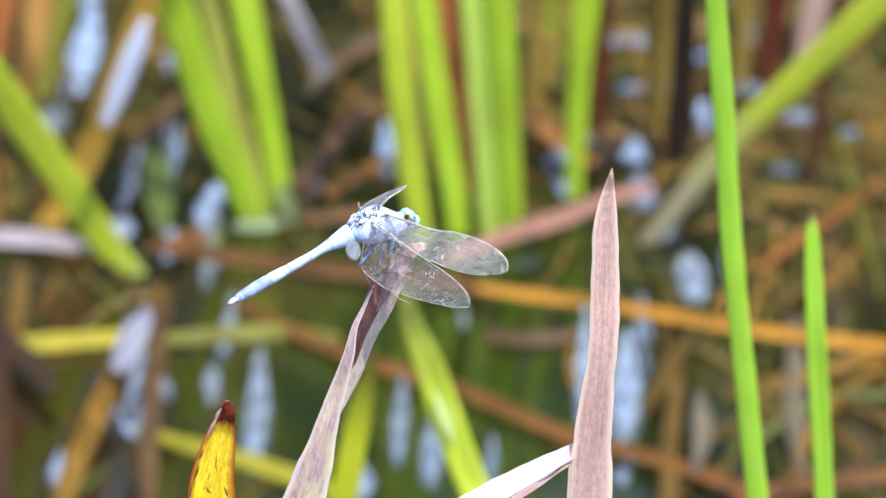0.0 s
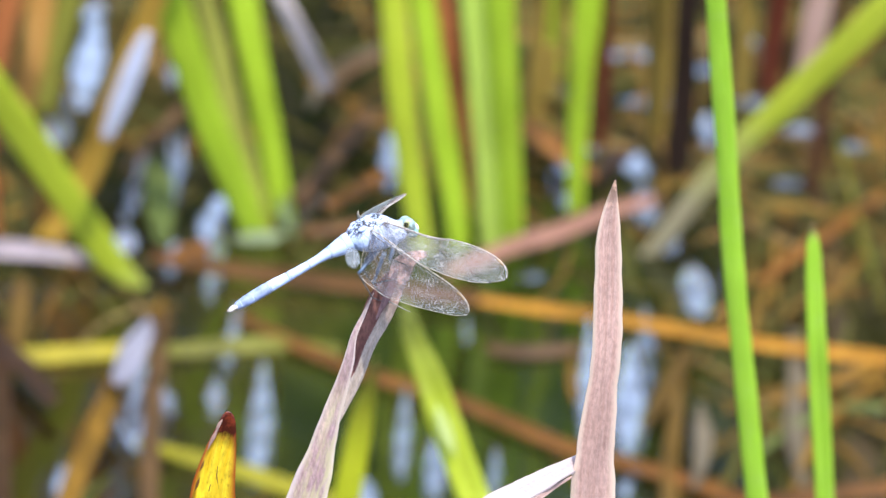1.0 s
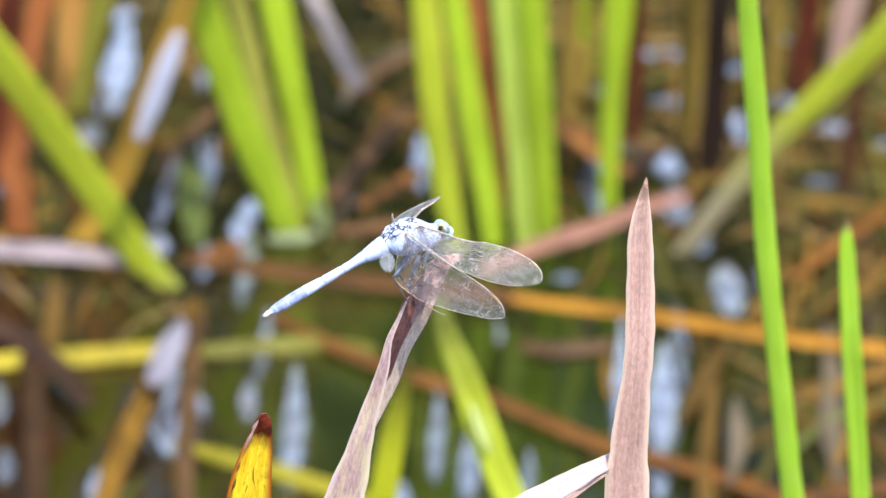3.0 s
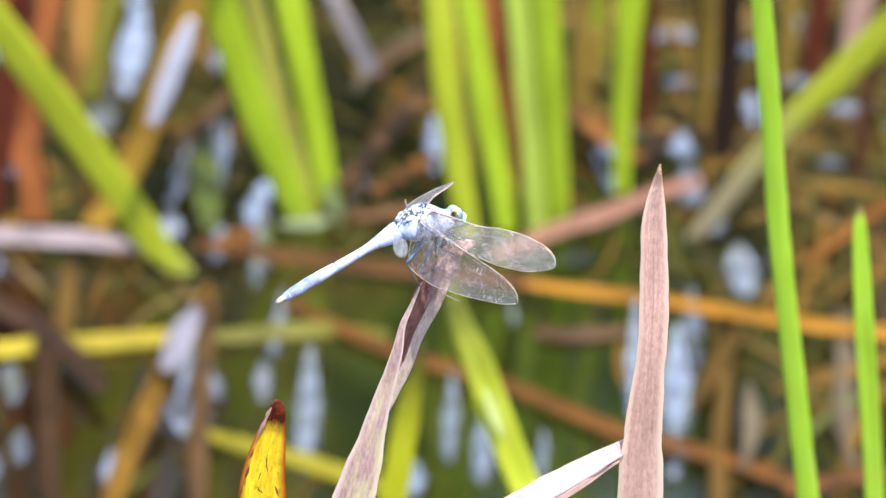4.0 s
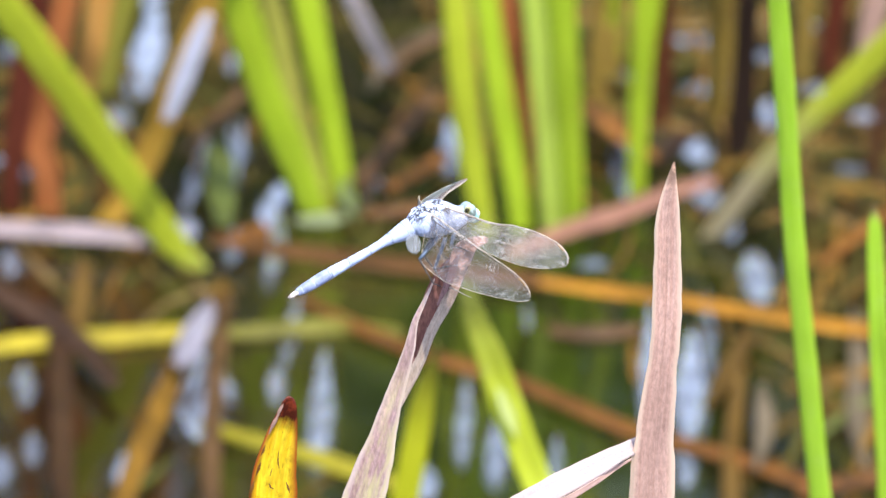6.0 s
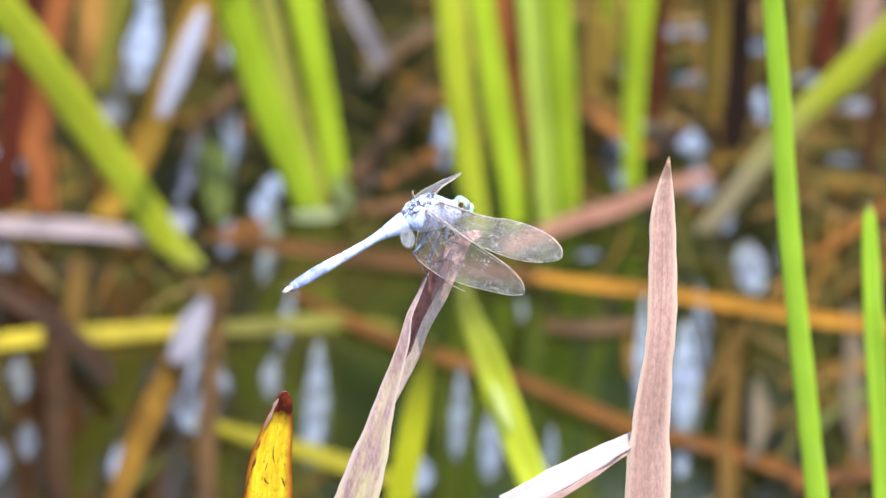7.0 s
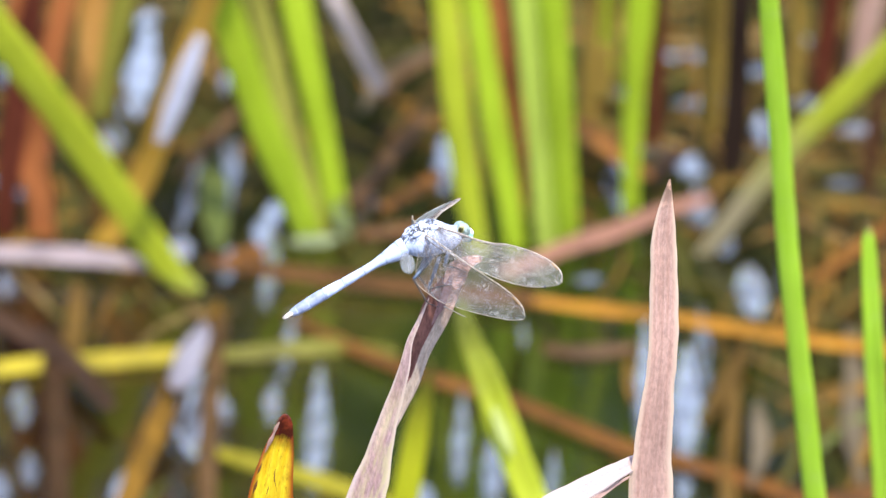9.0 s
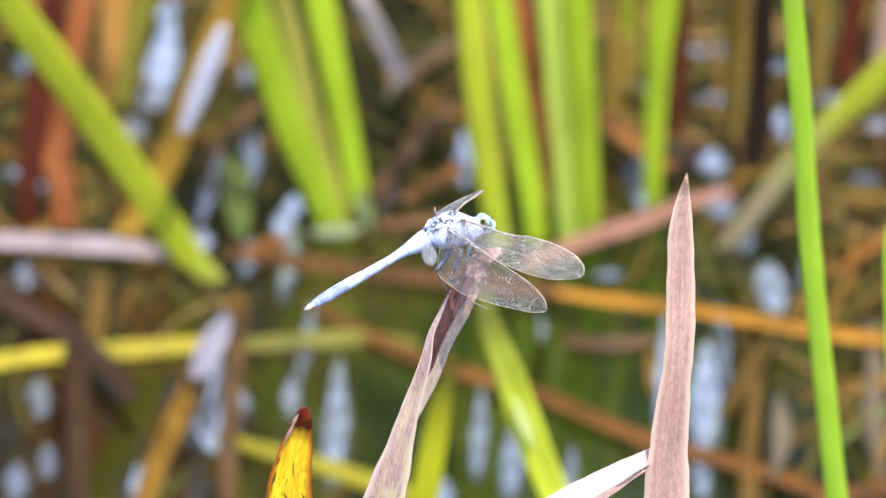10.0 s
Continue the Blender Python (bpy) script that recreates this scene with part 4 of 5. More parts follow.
leaf('dry_leaf', M_DARK, [(64.5, 1117.4, 6.0, 2.2), (69.3, 1134.0, 6.0, 5.4), (73.9, 1139.3, 6.0, 3.0)], 'dark rotting leaf clump at a stalk foot', 'leaf', group='dead reed leaves', fold=0.5, thick=1.4, face=-25)
leaf('dry_stalk', M_DKRED, [(-128.3, 1090.0, 89.7, 6.0), (-133.4, 1090.0, 62.7, 8.5), (-137.0, 1090.0, 39.5, 9.0), (-139.8, 1090.0, 18.0, 7.5), (-141.2, 1090.0, 0.4, 6.0)], 'dark red dry reed stalk standing in water', 'stalk', group='dry brown reed stalks', fold=0.4, thick=1.6, face=5)
leaf('dry_leaf', M_DKRED, [(-144.5, 1151.0, 12.0, 3.0), (-138.0, 1144.4, 12.0, 7.5), (-131.3, 1135.7, 12.0, 7.0), (-128.7, 1123.9, 12.0, 3.0)], 'dark red rotting leaf clump at the stalk foot', 'leaf', group='dead reed leaves', fold=0.4, thick=1.6, face=-20)
leaf('reed_stem', M_BROWN3, [(-125.3, 1015.9, 4.0, 4.0), (-121.4, 979.6, 4.0, 6.0), (-119.0, 936.3, 4.0, 6.0), (-119.4, 890.4, 4.0, 5.0)], 'sodden dark brown stem on the water', 'stem', group='bent reed stems', fold=0.4, thick=1.6, face=-20)
# pale strips added over the leaves where they glare
leaf('leaf_sheath', M_GLARE, [(-76.6, 1024.2, 98.1, 2.4), (-80.1, 1024.2, 88.7, 5.5), (-85.0, 1024.2, 74.9, 6.2), (-89.5, 1024.2, 62.2, 2.8)], 'pale strip for the glare on an ochre leaf', 'leaf', fold=0.3, thick=0.8, face=-30)
leaf('leaf_sheath', M_GLARE2, [(-74.9, 990.4, 16.0, 3.0), (-77.7, 977.6, 16.0, 6.5), (-82.2, 960.1, 16.0, 7.8), (-85.0, 949.1, 16.0, 3.0)], 'pale strip for the glare on a tan leaf', 'leaf', fold=0.3, thick=0.8, face=-40)
# green strip laid on the water in place of the reeds' reflection
leaf('dry_leaf', M_MIRRORED, [(-77.5, 1146.0, 2.0, 4.0), (-76.0, 1128.0, 2.0, 8.5), (-75.0, 1104.0, 2.0, 9.0), (-73.5, 1078.0, 2.0, 4.5)], 'dull green strip for reeds mirrored in the water', 'leaf', group='dead reed leaves', fold=0.3, thick=1.2, face=-20)
# each swell marks a sky glint; strength sets how much mirror is mixed in
swell(-101.8, 1219.6, 4.8, 29.0, 12, 1.00)
swell(-100.6, 1259.7, 3.7, 7.6, 8, 0.90)
swell(-83.5, 1124.5, 2.0, 23.4, 20, 0.75)
swell(-70.5, 1137.6, 1.8, 22.3, 5, 0.55)
swell(-58.6, 1099.0, 3.6, 13.6, 20, 1.00)
swell(-57.5, 1067.4, 2.5, 24.6, 8, 0.60)
swell(-86.2, 1081.7, 3.6, 7.2, 0, 0.80)
swell(-111.1, 1165.6, 4.7, 9.8, 0, 0.60)
swell(-3.2, 1145.0, 2.4, 17.9, -5, 0.90)
swell(-77.4, 962.0, 8.0, 24.0, 5, 1.00)
swell(-81.7, 999.4, 4.2, 13.3, 8, 0.70)
swell(-51.7, 1007.8, 2.1, 22.7, 15, 0.75)
swell(-55.5, 970.2, 2.4, 11.6, 0, 0.75)
swell(-41.6, 952.2, 3.4, 34.6, 3, 0.75)
swell(-100.1, 905.3, 2.7, 14.4, 0, 0.75)
swell(1.7, 944.9, 2.2, 25.3, 4, 0.60)
swell(11.6, 925.7, 3.1, 21.0, 4, 0.60)
swell(70.5, 969.2, 4.6, 30.9, 4, 1.00)
swell(58.3, 985.0, 2.6, 34.2, 4, 1.00)
swell(68.2, 917.8, 2.7, 13.7, 0, 0.70)
swell(92.7, 1048.3, 4.4, 15.0, -10, 1.00)
swell(76.2, 1005.2, 2.4, 25.0, 0, 0.60)
swell(76.9, 1142.9, 4.9, 7.3, 8, 0.75)
swell(78.1, 1111.3, 4.7, 11.3, 0, 0.75)
swell(51.4, 1136.9, 2.9, 14.6, 0, 0.75)
swell(53.4, 1115.3, 2.5, 8.1, 0, 0.65)
swell(47.6, 1201.1, 10.1, 3.7, 0, 0.57)
swell(77.5, 1229.6, 9.4, 3.7, 0, 0.57)
swell(82.3, 1191.6, 10.1, 4.1, 0, 0.57)
swell(99.3, 1170.4, 2.3, 10.6, 0, 0.90)
swell(116.2, 1192.0, 9.2, 3.7, 0, 0.57)
swell(131.8, 1170.8, 8.0, 3.7, 0, 0.57)
swell(98.5, 1218.0, 4.5, 3.7, 0, 0.57)
swell(116.2, 1235.6, 1.9, 8.3, 0, 0.75)
swell(65.2, 1153.3, 6.2, 3.3, 0, 0.65)
swell(124.6, 1128.7, 5.4, 3.2, 0, 0.40)
swell(21.1, 1018.8, 1.0, 8.6, 0, 0.65)
swell(88.7, 1190.3, 5.5, 3.3, 0, 0.65)
swell(146.1, 1157.8, 4.4, 2.9, 0, 0.35)
swell(6.2, 1076.5, 3.2, 4.0, 0, 0.55)
swell(-25.2, 1116.5, 1.4, 4.0, 0, 0.55)
swell(-9.7, 902.5, 3.0, 9.9, 0, 0.75)
swell(29.2, 918.2, 1.5, 15.2, 4, 0.50)
swell(104.3, 1058.8, 1.8, 11.9, 0, 0.55)
swell(-70.8, 1069.3, 2.5, 10.3, 10, 0.55)
swell(40.7, 1058.1, 5.3, 3.2, 0, 0.45)
swell(85.4, 1083.8, 2.5, 8.0, 0, 0.55)
swell(-132.1, 969.7, 2.9, 11.5, 0, 0.42)
swell(-136.8, 911.7, 3.0, 11.0, 0, 0.36)
swell(-128.0, 925.2, 2.4, 9.5, 0, 0.28)
swell(-144.1, 1133.7, 4.7, 3.6, 0, 0.50)
swell(-137.4, 1124.2, 3.6, 3.2, 0, 0.50)
swell(-140.1, 1057.2, 2.5, 8.7, 0, 0.60)
swell(-146.6, 1218.2, 3.0, 6.6, 0, 0.50)
swell(-74.4, 1210.1, 1.5, 7.4, 0, 0.50)
swell(-73.8, 1138.1, 1.4, 24.3, 4, 0.40)
SWAY_PERCH = [(0, -0.036, 0.043), (0.3, 0.089, -0.032), (0.5, 0.060, 0.005), (0.8, 0.035, 0.035), (1, 0.171, 0.009), (1.2, 0.034, 0.052),
    (1.5, 0.073, 0.050), (1.8, 0.088, 0.022), (2, 0.090, -0.112), (2.2, 0.098, -0.034), (2.5, -0.042, 0.078), (2.7, -0.045, 0.023),
    (3.8, -0.103, 0.084), (4, -0.071, 0.037), (4.2, -0.076, 0.060), (4.5, -0.049, 0.078), (4.8, -0.026, 0.015), (5, 0.016, -0.026),
    (5.2, 0.010, -0.036), (5.5, -0.006, -0.040), (5.7, -0.044, 0.010), (6.8, 0.024, -0.022), (7, 0.007, -0.016), (7.2, 0.015, -0.034),
    (7.5, 0.009, -0.029), (7.8, 0.041, -0.029), (8, 0.042, 0.001), (8.2, 0.036, -0.027), (8.5, 0.021, -0.007), (8.8, -0.032, 0.028),
    (9, -0.017, -0.002), (9.2, -0.038, 0.047), (9.5, -0.112, 0.071), (9.8, -0.029, -0.015), (10, -0.050, -0.002)]
SWAY_REED = [(0, -0.018, -0.009), (0.3, 0.006, -0.014), (0.5, 0.025, 0.065), (0.8, 0.006, 0.037), (1, 0.029, 0.039), (1.2, 0.009, 0.014),
    (1.5, 0.020, 0.010), (1.8, 0.007, 0.020), (2, 0.028, 0.001), (2.2, 0.003, -0.018), (2.5, -0.026, 0.037), (2.7, -0.014, -0.002),
    (3.8, -0.008, 0.024), (4, -0.073, 0.016), (4.2, -0.009, 0.011), (4.5, -0.005, 0.012), (4.8, -0.003, -0.011), (5, 0.009, -0.041),
    (5.2, -0.007, -0.042), (5.5, 0.005, -0.044), (5.7, -0.009, -0.005), (6.8, -0.011, -0.019), (7, -0.011, -0.001), (7.2, -0.011, -0.002),
    (7.5, -0.012, -0.003), (7.8, 0.001, -0.009), (8, 0.030, -0.033), (8.2, 0.002, -0.012), (8.5, 0.015, 0.006), (8.8, 0.001, 0.022),
    (9, 0.025, 0.037), (9.2, 0.003, -0.012), (9.5, -0.006, -0.034), (9.8, 0.001, -0.045), (10, -0.048, -0.076)]
SWAY_TIP = [(0, 0.003, 0.008), (0.3, 0.015, -0.003), (0.5, 0.027, 0.036), (0.8, 0.001, 0.011), (1, 0.064, 0.008), (1.2, 0.085, -0.039),
    (1.5, 0.003, -0.009), (1.8, 0.054, -0.048), (2, -0.003, -0.066), (2.2, 0.099, -0.044), (2.5, -0.006, -0.037), (2.7, 0.013, -0.001),
    (3.8, 0.008, 0.053), (4, -0.058, 0.035), (4.2, 0.043, 0.040), (4.5, -0.003, 0.018), (4.8, -0.013, -0.015), (5, -0.009, 0.000),
    (5.2, -0.006, -0.015), (5.5, -0.043, 0.004), (5.7, -0.088, 0.004), (6.8, -0.015, -0.015), (7, -0.021, -0.009), (7.2, -0.062, -0.009),
    (7.5, -0.000, 0.008), (7.8, 0.015, 0.007), (8, 0.043, -0.006), (8.2, 0.006, 0.013), (8.5, 0.106, -0.017), (8.8, 0.068, 0.015),
    (9, 0.100, 0.006), (9.2, 0.058, -0.001), (9.5, 0.021, -0.032), (9.8, 0.044, 0.002), (10, -0.000, -0.044)]
PERCH_FOOT = (-139.7, -3.0, -30.0)
REED_FOOT = (21.1, 6.0, -30.0)
TIP_FOOT = (-68.5, -2.0, -30.0)


# ---- water and ground ----
def water():
    xs = sorted({*np.linspace(-153, 153, 341).round(2), *(s * v for s in (-1, 1) for v in (170, 240, 350, 600, 1200, 3000, 7000))})
    ys = sorted({*np.linspace(860, 1310, 321).round(2), -1800, -1200, -700, -300, 0, 200, 400, 600, 760, 820, 1350, 1420, 1600, 2500, 5000, 9000, 13000})
    X, Y = np.meshgrid(np.array(xs, float), np.array(ys, float))
    Z = np.zeros_like(X)
    # share of added sky glint at each point
    blend_share = np.zeros_like(X)
    fray = np.random.default_rng(8).random(X.shape)
    for x, y, a, b, turn, k in SWELLS:
        b = max(b, 2.4)
        dx, dy = X - x, Y - y
        u, v = dx - dy * 0.42 * math.tan(turn), dy
        r = (u / a) ** 2 + (v / b) ** 2
        # the water leans towards the bank within the swell
        Z += 0.34 * v * np.exp(-np.minimum(r / 1.25, 6) ** 3)
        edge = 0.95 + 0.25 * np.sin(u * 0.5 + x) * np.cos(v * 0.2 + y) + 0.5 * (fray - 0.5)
        # fine ripple bands that break up the added glints
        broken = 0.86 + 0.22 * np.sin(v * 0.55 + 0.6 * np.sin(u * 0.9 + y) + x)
        blend_share = np.maximum(blend_share, np.minimum(1, k * broken * np.clip((edge - r) / 0.95 + 0.5, 0, 1) * 1.06))
    rnd = np.random.default_rng(3)
    for _ in range(26):
        ang, lam, amp = rnd.uniform(0, 6.28), rnd.uniform(26, 90), rnd.uniform(0.008, 0.022)
        Z += amp * np.sin((X * math.cos(ang) + Y * math.sin(ang)) * 6.283 / lam + rnd.uniform(0, 6.28)) * (np.abs(X) < 154) * (Y > 850) * (Y < 1320)
    h, w = X.shape
    me = bpy.data.meshes.new("water")
    first = (np.arange(h - 1)[:, None] * w + np.arange(w - 1)[None, :]).ravel()
    me.from_pydata((np.stack([X, Y, Z], -1).reshape(-1, 3) * MM).tolist(), [], np.stack([first, first + 1, first + w + 1, first + w], -1).tolist())
    me.attributes.new("blend_share", "FLOAT", "POINT").data.foreach_set("value", blend_share.ravel().astype(np.float32))
    me.polygons.foreach_set("use_smooth", np.ones(len(first), dtype=bool))
    me.materials.append(M_WATER)
    ob = new("water", me)
    THINGS["water"] = ob
    tagged(ob, "murky olive-brown pond water with small ripples", "water", kind="structure")


water()


def ground():
    bm = bmesh.new()
    rings = []
    for r, z in ((0.001, -0.3), (4, -0.3), (6.2, -0.1), (7.2, 0.12), (10, 0.3), (30, 0.5), (400, 0.5)):
        rings.append([bm.verts.new((r * math.cos(a), 5.4 + r * math.sin(a), z)) for a in np.linspace(0, 2 * math.pi, 48, endpoint=False)])
    for a, b in zip(rings, rings[1:]):
        for i in range(48):
            bm.faces.new((a[i], a[(i + 1) % 48], b[(i + 1) % 48], b[i]))
    tagged(part("ground", bm, M_GROUND, None), "muddy grassy bank round the pond", "ground", kind="structure")


ground()


def sunken_litter():
    """Old leaves and stems just under and on the surface, too many to count."""
    rnd = random.Random(21)
    verts, faces = [], []
    for k in range(1900):
        x, y = rnd.uniform(-170, 170), rnd.uniform(850, 1400)
        if k >= 1150:
            x, y = rnd.uniform(0, 160), rnd.uniform(1090, 1400)
        # open water: the green middle, round the green clump's foot and the near side
        if -14 < x < 52 and 880 < y < 1130 and rnd.random() < 0.85:
            continue
        if -80 < x < -18 and 1015 < y < 1095 and rnd.random() < 0.85:
            continue
        if x < 40 and y < 1050 and rnd.random() < 0.8:
            continue
        if x >= 40 and y < 1040 and rnd.random() < 0.45:
            continue
        ln, w = rnd.uniform(14, 58), rnd.uniform(1.0, 3.0)
        ang = rnd.choice((rnd.gauss(0.5, 0.5), rnd.gauss(2.4, 0.5), rnd.gauss(1.57, 0.35)))
        spots = [(x + math.cos(ang) * ln * s, y + math.sin(ang) * ln * s * 1.6) for s in (-0.5, -0.25, 0, 0.25, 0.5)]
        if any(((u - a) / (p + 1.5)) ** 2 + ((v - b) / (max(q, 3) + 3)) ** 2 < 1 for u, v in spots for a, b, p, q, _, _ in SWELLS):
            continue
        bend = rnd.gauss(0, 0.2)
        i = len(verts)
        z = rnd.uniform(0.1, 0.6)
        for t in range(7):
            s = t / 6 - 0.5
            a = ang + bend * s * 2
            cx, cy = x + math.cos(a) * ln * s, y + math.sin(a) * ln * s * 1.6
            q = w * (1 - abs(2 * s) ** 3 * 0.8) / 2
            nx, ny = -math.sin(a) * q, math.cos(a) * q * 1.6
            zz = z + 1.2 * (0.25 - s * s)
            verts += [((cx - nx) * MM, (cy - ny) * MM, zz * MM), ((cx) * MM, cy * MM, (zz + 0.5) * MM), ((cx + nx) * MM, (cy + ny) * MM, zz * MM)]
        for t in range(6):
            j = i + 3 * t
            faces += [(j, j + 1, j + 4, j + 3), (j + 1, j + 2, j + 5, j + 4)]
    me = bpy.data.meshes.new("sunken_litter")
    me.from_pydata(verts, [], faces)
    m, nt, bsdf, out = nodes_of("sunken_litter")
    island = nt.nodes.new("ShaderNodeNewGeometry").outputs["Random Per Island"]
    geo = nt.nodes.new("ShaderNodeNewGeometry").outputs["Position"]
    col = ramp(nt, island, [(0, (0.016, 0.013, 0.004)), (0.3, (0.062, 0.050, 0.009)), (0.55, (0.060, 0.062, 0.011)), (0.74, (0.115, 0.053, 0.010)), (0.9, (0.18, 0.092, 0.015)), (1, (0.21, 0.145, 0.06))])
    link(nt, mix(nt, 1.0, col, ramp(nt, noise_tex(nt, geo, 160, 4.0), [(0.3, (0.5, 0.5, 0.5)), (0.7, (1.2, 1.2, 1.2))]), "MULTIPLY"), bsdf.inputs["Base Color"])
    bsdf.inputs["Roughness"].default_value = 0.65
    bsdf.inputs["Specular IOR Level"].default_value = 0.1
    me.materials.append(m)
    tagged(new("sunken_litter", me), "rotting reed litter lying in the shallow water", "litter", kind="stuff")


sunken_litter()


def reed_bed():
    """The reeds further out, whose dark mirror image lies on the water."""
    rnd = random.Random(11)
    verts, faces = [], []
    for k in range(9000):
        x = rnd.gauss(0, 1.7)
        y = 2.75 + 0.06 * x * x + abs(rnd.gauss(0, 1.1)) + rnd.uniform(0, 0.25)
        h = rnd.uniform(0.8, 1.65) * (1 - 0.06 * min(6, abs(x)))
        w = rnd.uniform(0.006, 0.011)
        lx, ly = rnd.gauss(0, 0.16) * h, rnd.gauss(0, 0.12) * h
        ang = rnd.uniform(0, 3.14)
        sx, sy = math.cos(ang) * w, math.sin(ang) * w
        i = len(verts)
        for t, q in ((0, 1), (0.4, 0.95), (0.75, 0.7), (1, 0.05)):
            cx, cy = x + lx * t * t, y + ly * t * t
            verts += [(cx - sx * q, cy - sy * q, h * t - 0.05), (cx + sx * q, cy + sy * q, h * t - 0.05)]
        faces += [(i, i + 1, i + 3, i + 2), (i + 2, i + 3, i + 5, i + 4), (i + 4, i + 5, i + 7, i + 6)]
    me = bpy.data.meshes.new("reed_bed")
    me.from_pydata(verts, [], faces)
    m, nt, bsdf, out = nodes_of("reed_bed")
    island = nt.nodes.new("ShaderNodeNewGeometry").outputs["Random Per Island"]
    link(nt, ramp(nt, island, [(0, (0.05, 0.09, 0.015)), (0.6, (0.10, 0.15, 0.02)), (1, (0.16, 0.11, 0.04))]), bsdf.inputs["Base Color"])
    bsdf.inputs["Roughness"].default_value = 0.6
    me.materials.append(m)
    tagged(new("reed_bed", me), "dense green reed bed beyond the water", "reeds", kind="stuff")


reed_bed()

# ---- the dragonfly (mm; x forward, y to its left, z up) ----
def simple_material(name, stops, scale, rough=0.5, spec=0.4, bump=0.3, detail=4.0):
    m, nt, bsdf, out = nodes_of(name)
    geo = nt.nodes.new("ShaderNodeTexCoord").outputs["Object"]
    fac = noise_tex(nt, geo, scale, detail)
    link(nt, ramp(nt, fac, stops), bsdf.inputs["Base Color"])
    bsdf.inputs["Roughness"].default_value, bsdf.inputs["Specular IOR Level"].default_value = rough, spec
    b = nt.nodes.new("ShaderNodeBump")
    b.inputs["Strength"].default_value, b.inputs["Distance"].default_value = bump, 0.0003
    link(nt, noise_tex(nt, geo, scale * 3, 3.0), b.inputs["Height"])
    link(nt, b.outputs[0], bsdf.inputs["Normal"])
    return m


def thorax_material():
    """Pale blue-white bloom; winding black sutures between the wing roots, smooth flanks with faint pale cells."""
    m, nt, bsdf, out = nodes_of("thorax_bloom")
    geo = nt.nodes.new("ShaderNodeTexCoord").outputs["Object"]
    v = nt.nodes.new("ShaderNodeTexVoronoi")
    v.feature = "DISTANCE_TO_EDGE"
    v.inputs["Scale"].default_value = 620
    link(nt, geo, v.inputs["Vector"])

    def line(scale, squeeze, lo, hi):
        """Thin winding lines where a noise crosses its middle."""
        wave = nt.nodes.new("ShaderNodeMath")
        wave.operation = "SUBTRACT"
        link(nt, noise_tex(nt, mapped(nt, geo, squeeze), scale, 2.5), wave.inputs[0])
        wave.inputs[1].default_value = 0.5
        near = nt.nodes.new("ShaderNodeMath")
        near.operation = "ABSOLUTE"
        link(nt, wave.outputs[0], near.inputs[0])
        return ramp(nt, near.outputs[0], [(lo, (1, 1, 1)), (hi, (0, 0, 0))])
    seam = mix(nt, 1.0, line(480, (1.0, 1.3, 1.0), 0.020, 0.034), line(390, (1.6, 1.0, 1.2), 0.008, 0.018), "LIGHTEN")
    xyz = nt.nodes.new("ShaderNodeSeparateXYZ")
    link(nt, geo, xyz.inputs[0])

    def band(axis, a, b, lo=0.0, hi=1.0):
        r = nt.nodes.new("ShaderNodeMapRange")
        link(nt, xyz.outputs[axis], r.inputs[0])
        r.inputs[1].default_value, r.inputs[2].default_value, r.inputs[3].default_value, r.inputs[4].default_value = a, b, lo, hi
        return r.outputs[0]
    # the sutures lie on the back, behind the collar
    zone = mix(nt, 1.0, band(2, 0.0010, 0.0026, 0.06), band(0, 0.0018, 0.0034, 1.0, 0.12), "MULTIPLY")
    fac = mix(nt, 1.0, seam, zone, "MULTIPLY")
    base = ramp(nt, noise_tex(nt, geo, 700, 4.0), [(0.35, (0.36, 0.42, 0.60)), (0.62, (0.53, 0.60, 0.80))])
    base = mix(nt, ramp(nt, v.outputs["Distance"], [(0.10, (0, 0, 0)), (0.32, (0.5,) * 3)]), base, (0.66, 0.72, 0.86))
    # faint dusky furrows down the flanks
    base = mix(nt, mix(nt, 1.0, line(300, (2.4, 1.0, 0.5), 0.02, 0.07), (0.55, 0.55, 0.55), "MULTIPLY"), base, (0.20, 0.25, 0.40))
    link(nt, mix(nt, fac, base, (0.022, 0.022, 0.03)), bsdf.inputs["Base Color"])
    bsdf.inputs["Roughness"].default_value = 0.6
    b = nt.nodes.new("ShaderNodeBump")
    b.inputs["Strength"].default_value, b.inputs["Distance"].default_value = 0.6, 0.0003
    link(nt, mix(nt, fac, v.outputs["Distance"], (0, 0, 0)), b.inputs["Height"])
    link(nt, b.outputs[0], bsdf.inputs["Normal"])
    return m


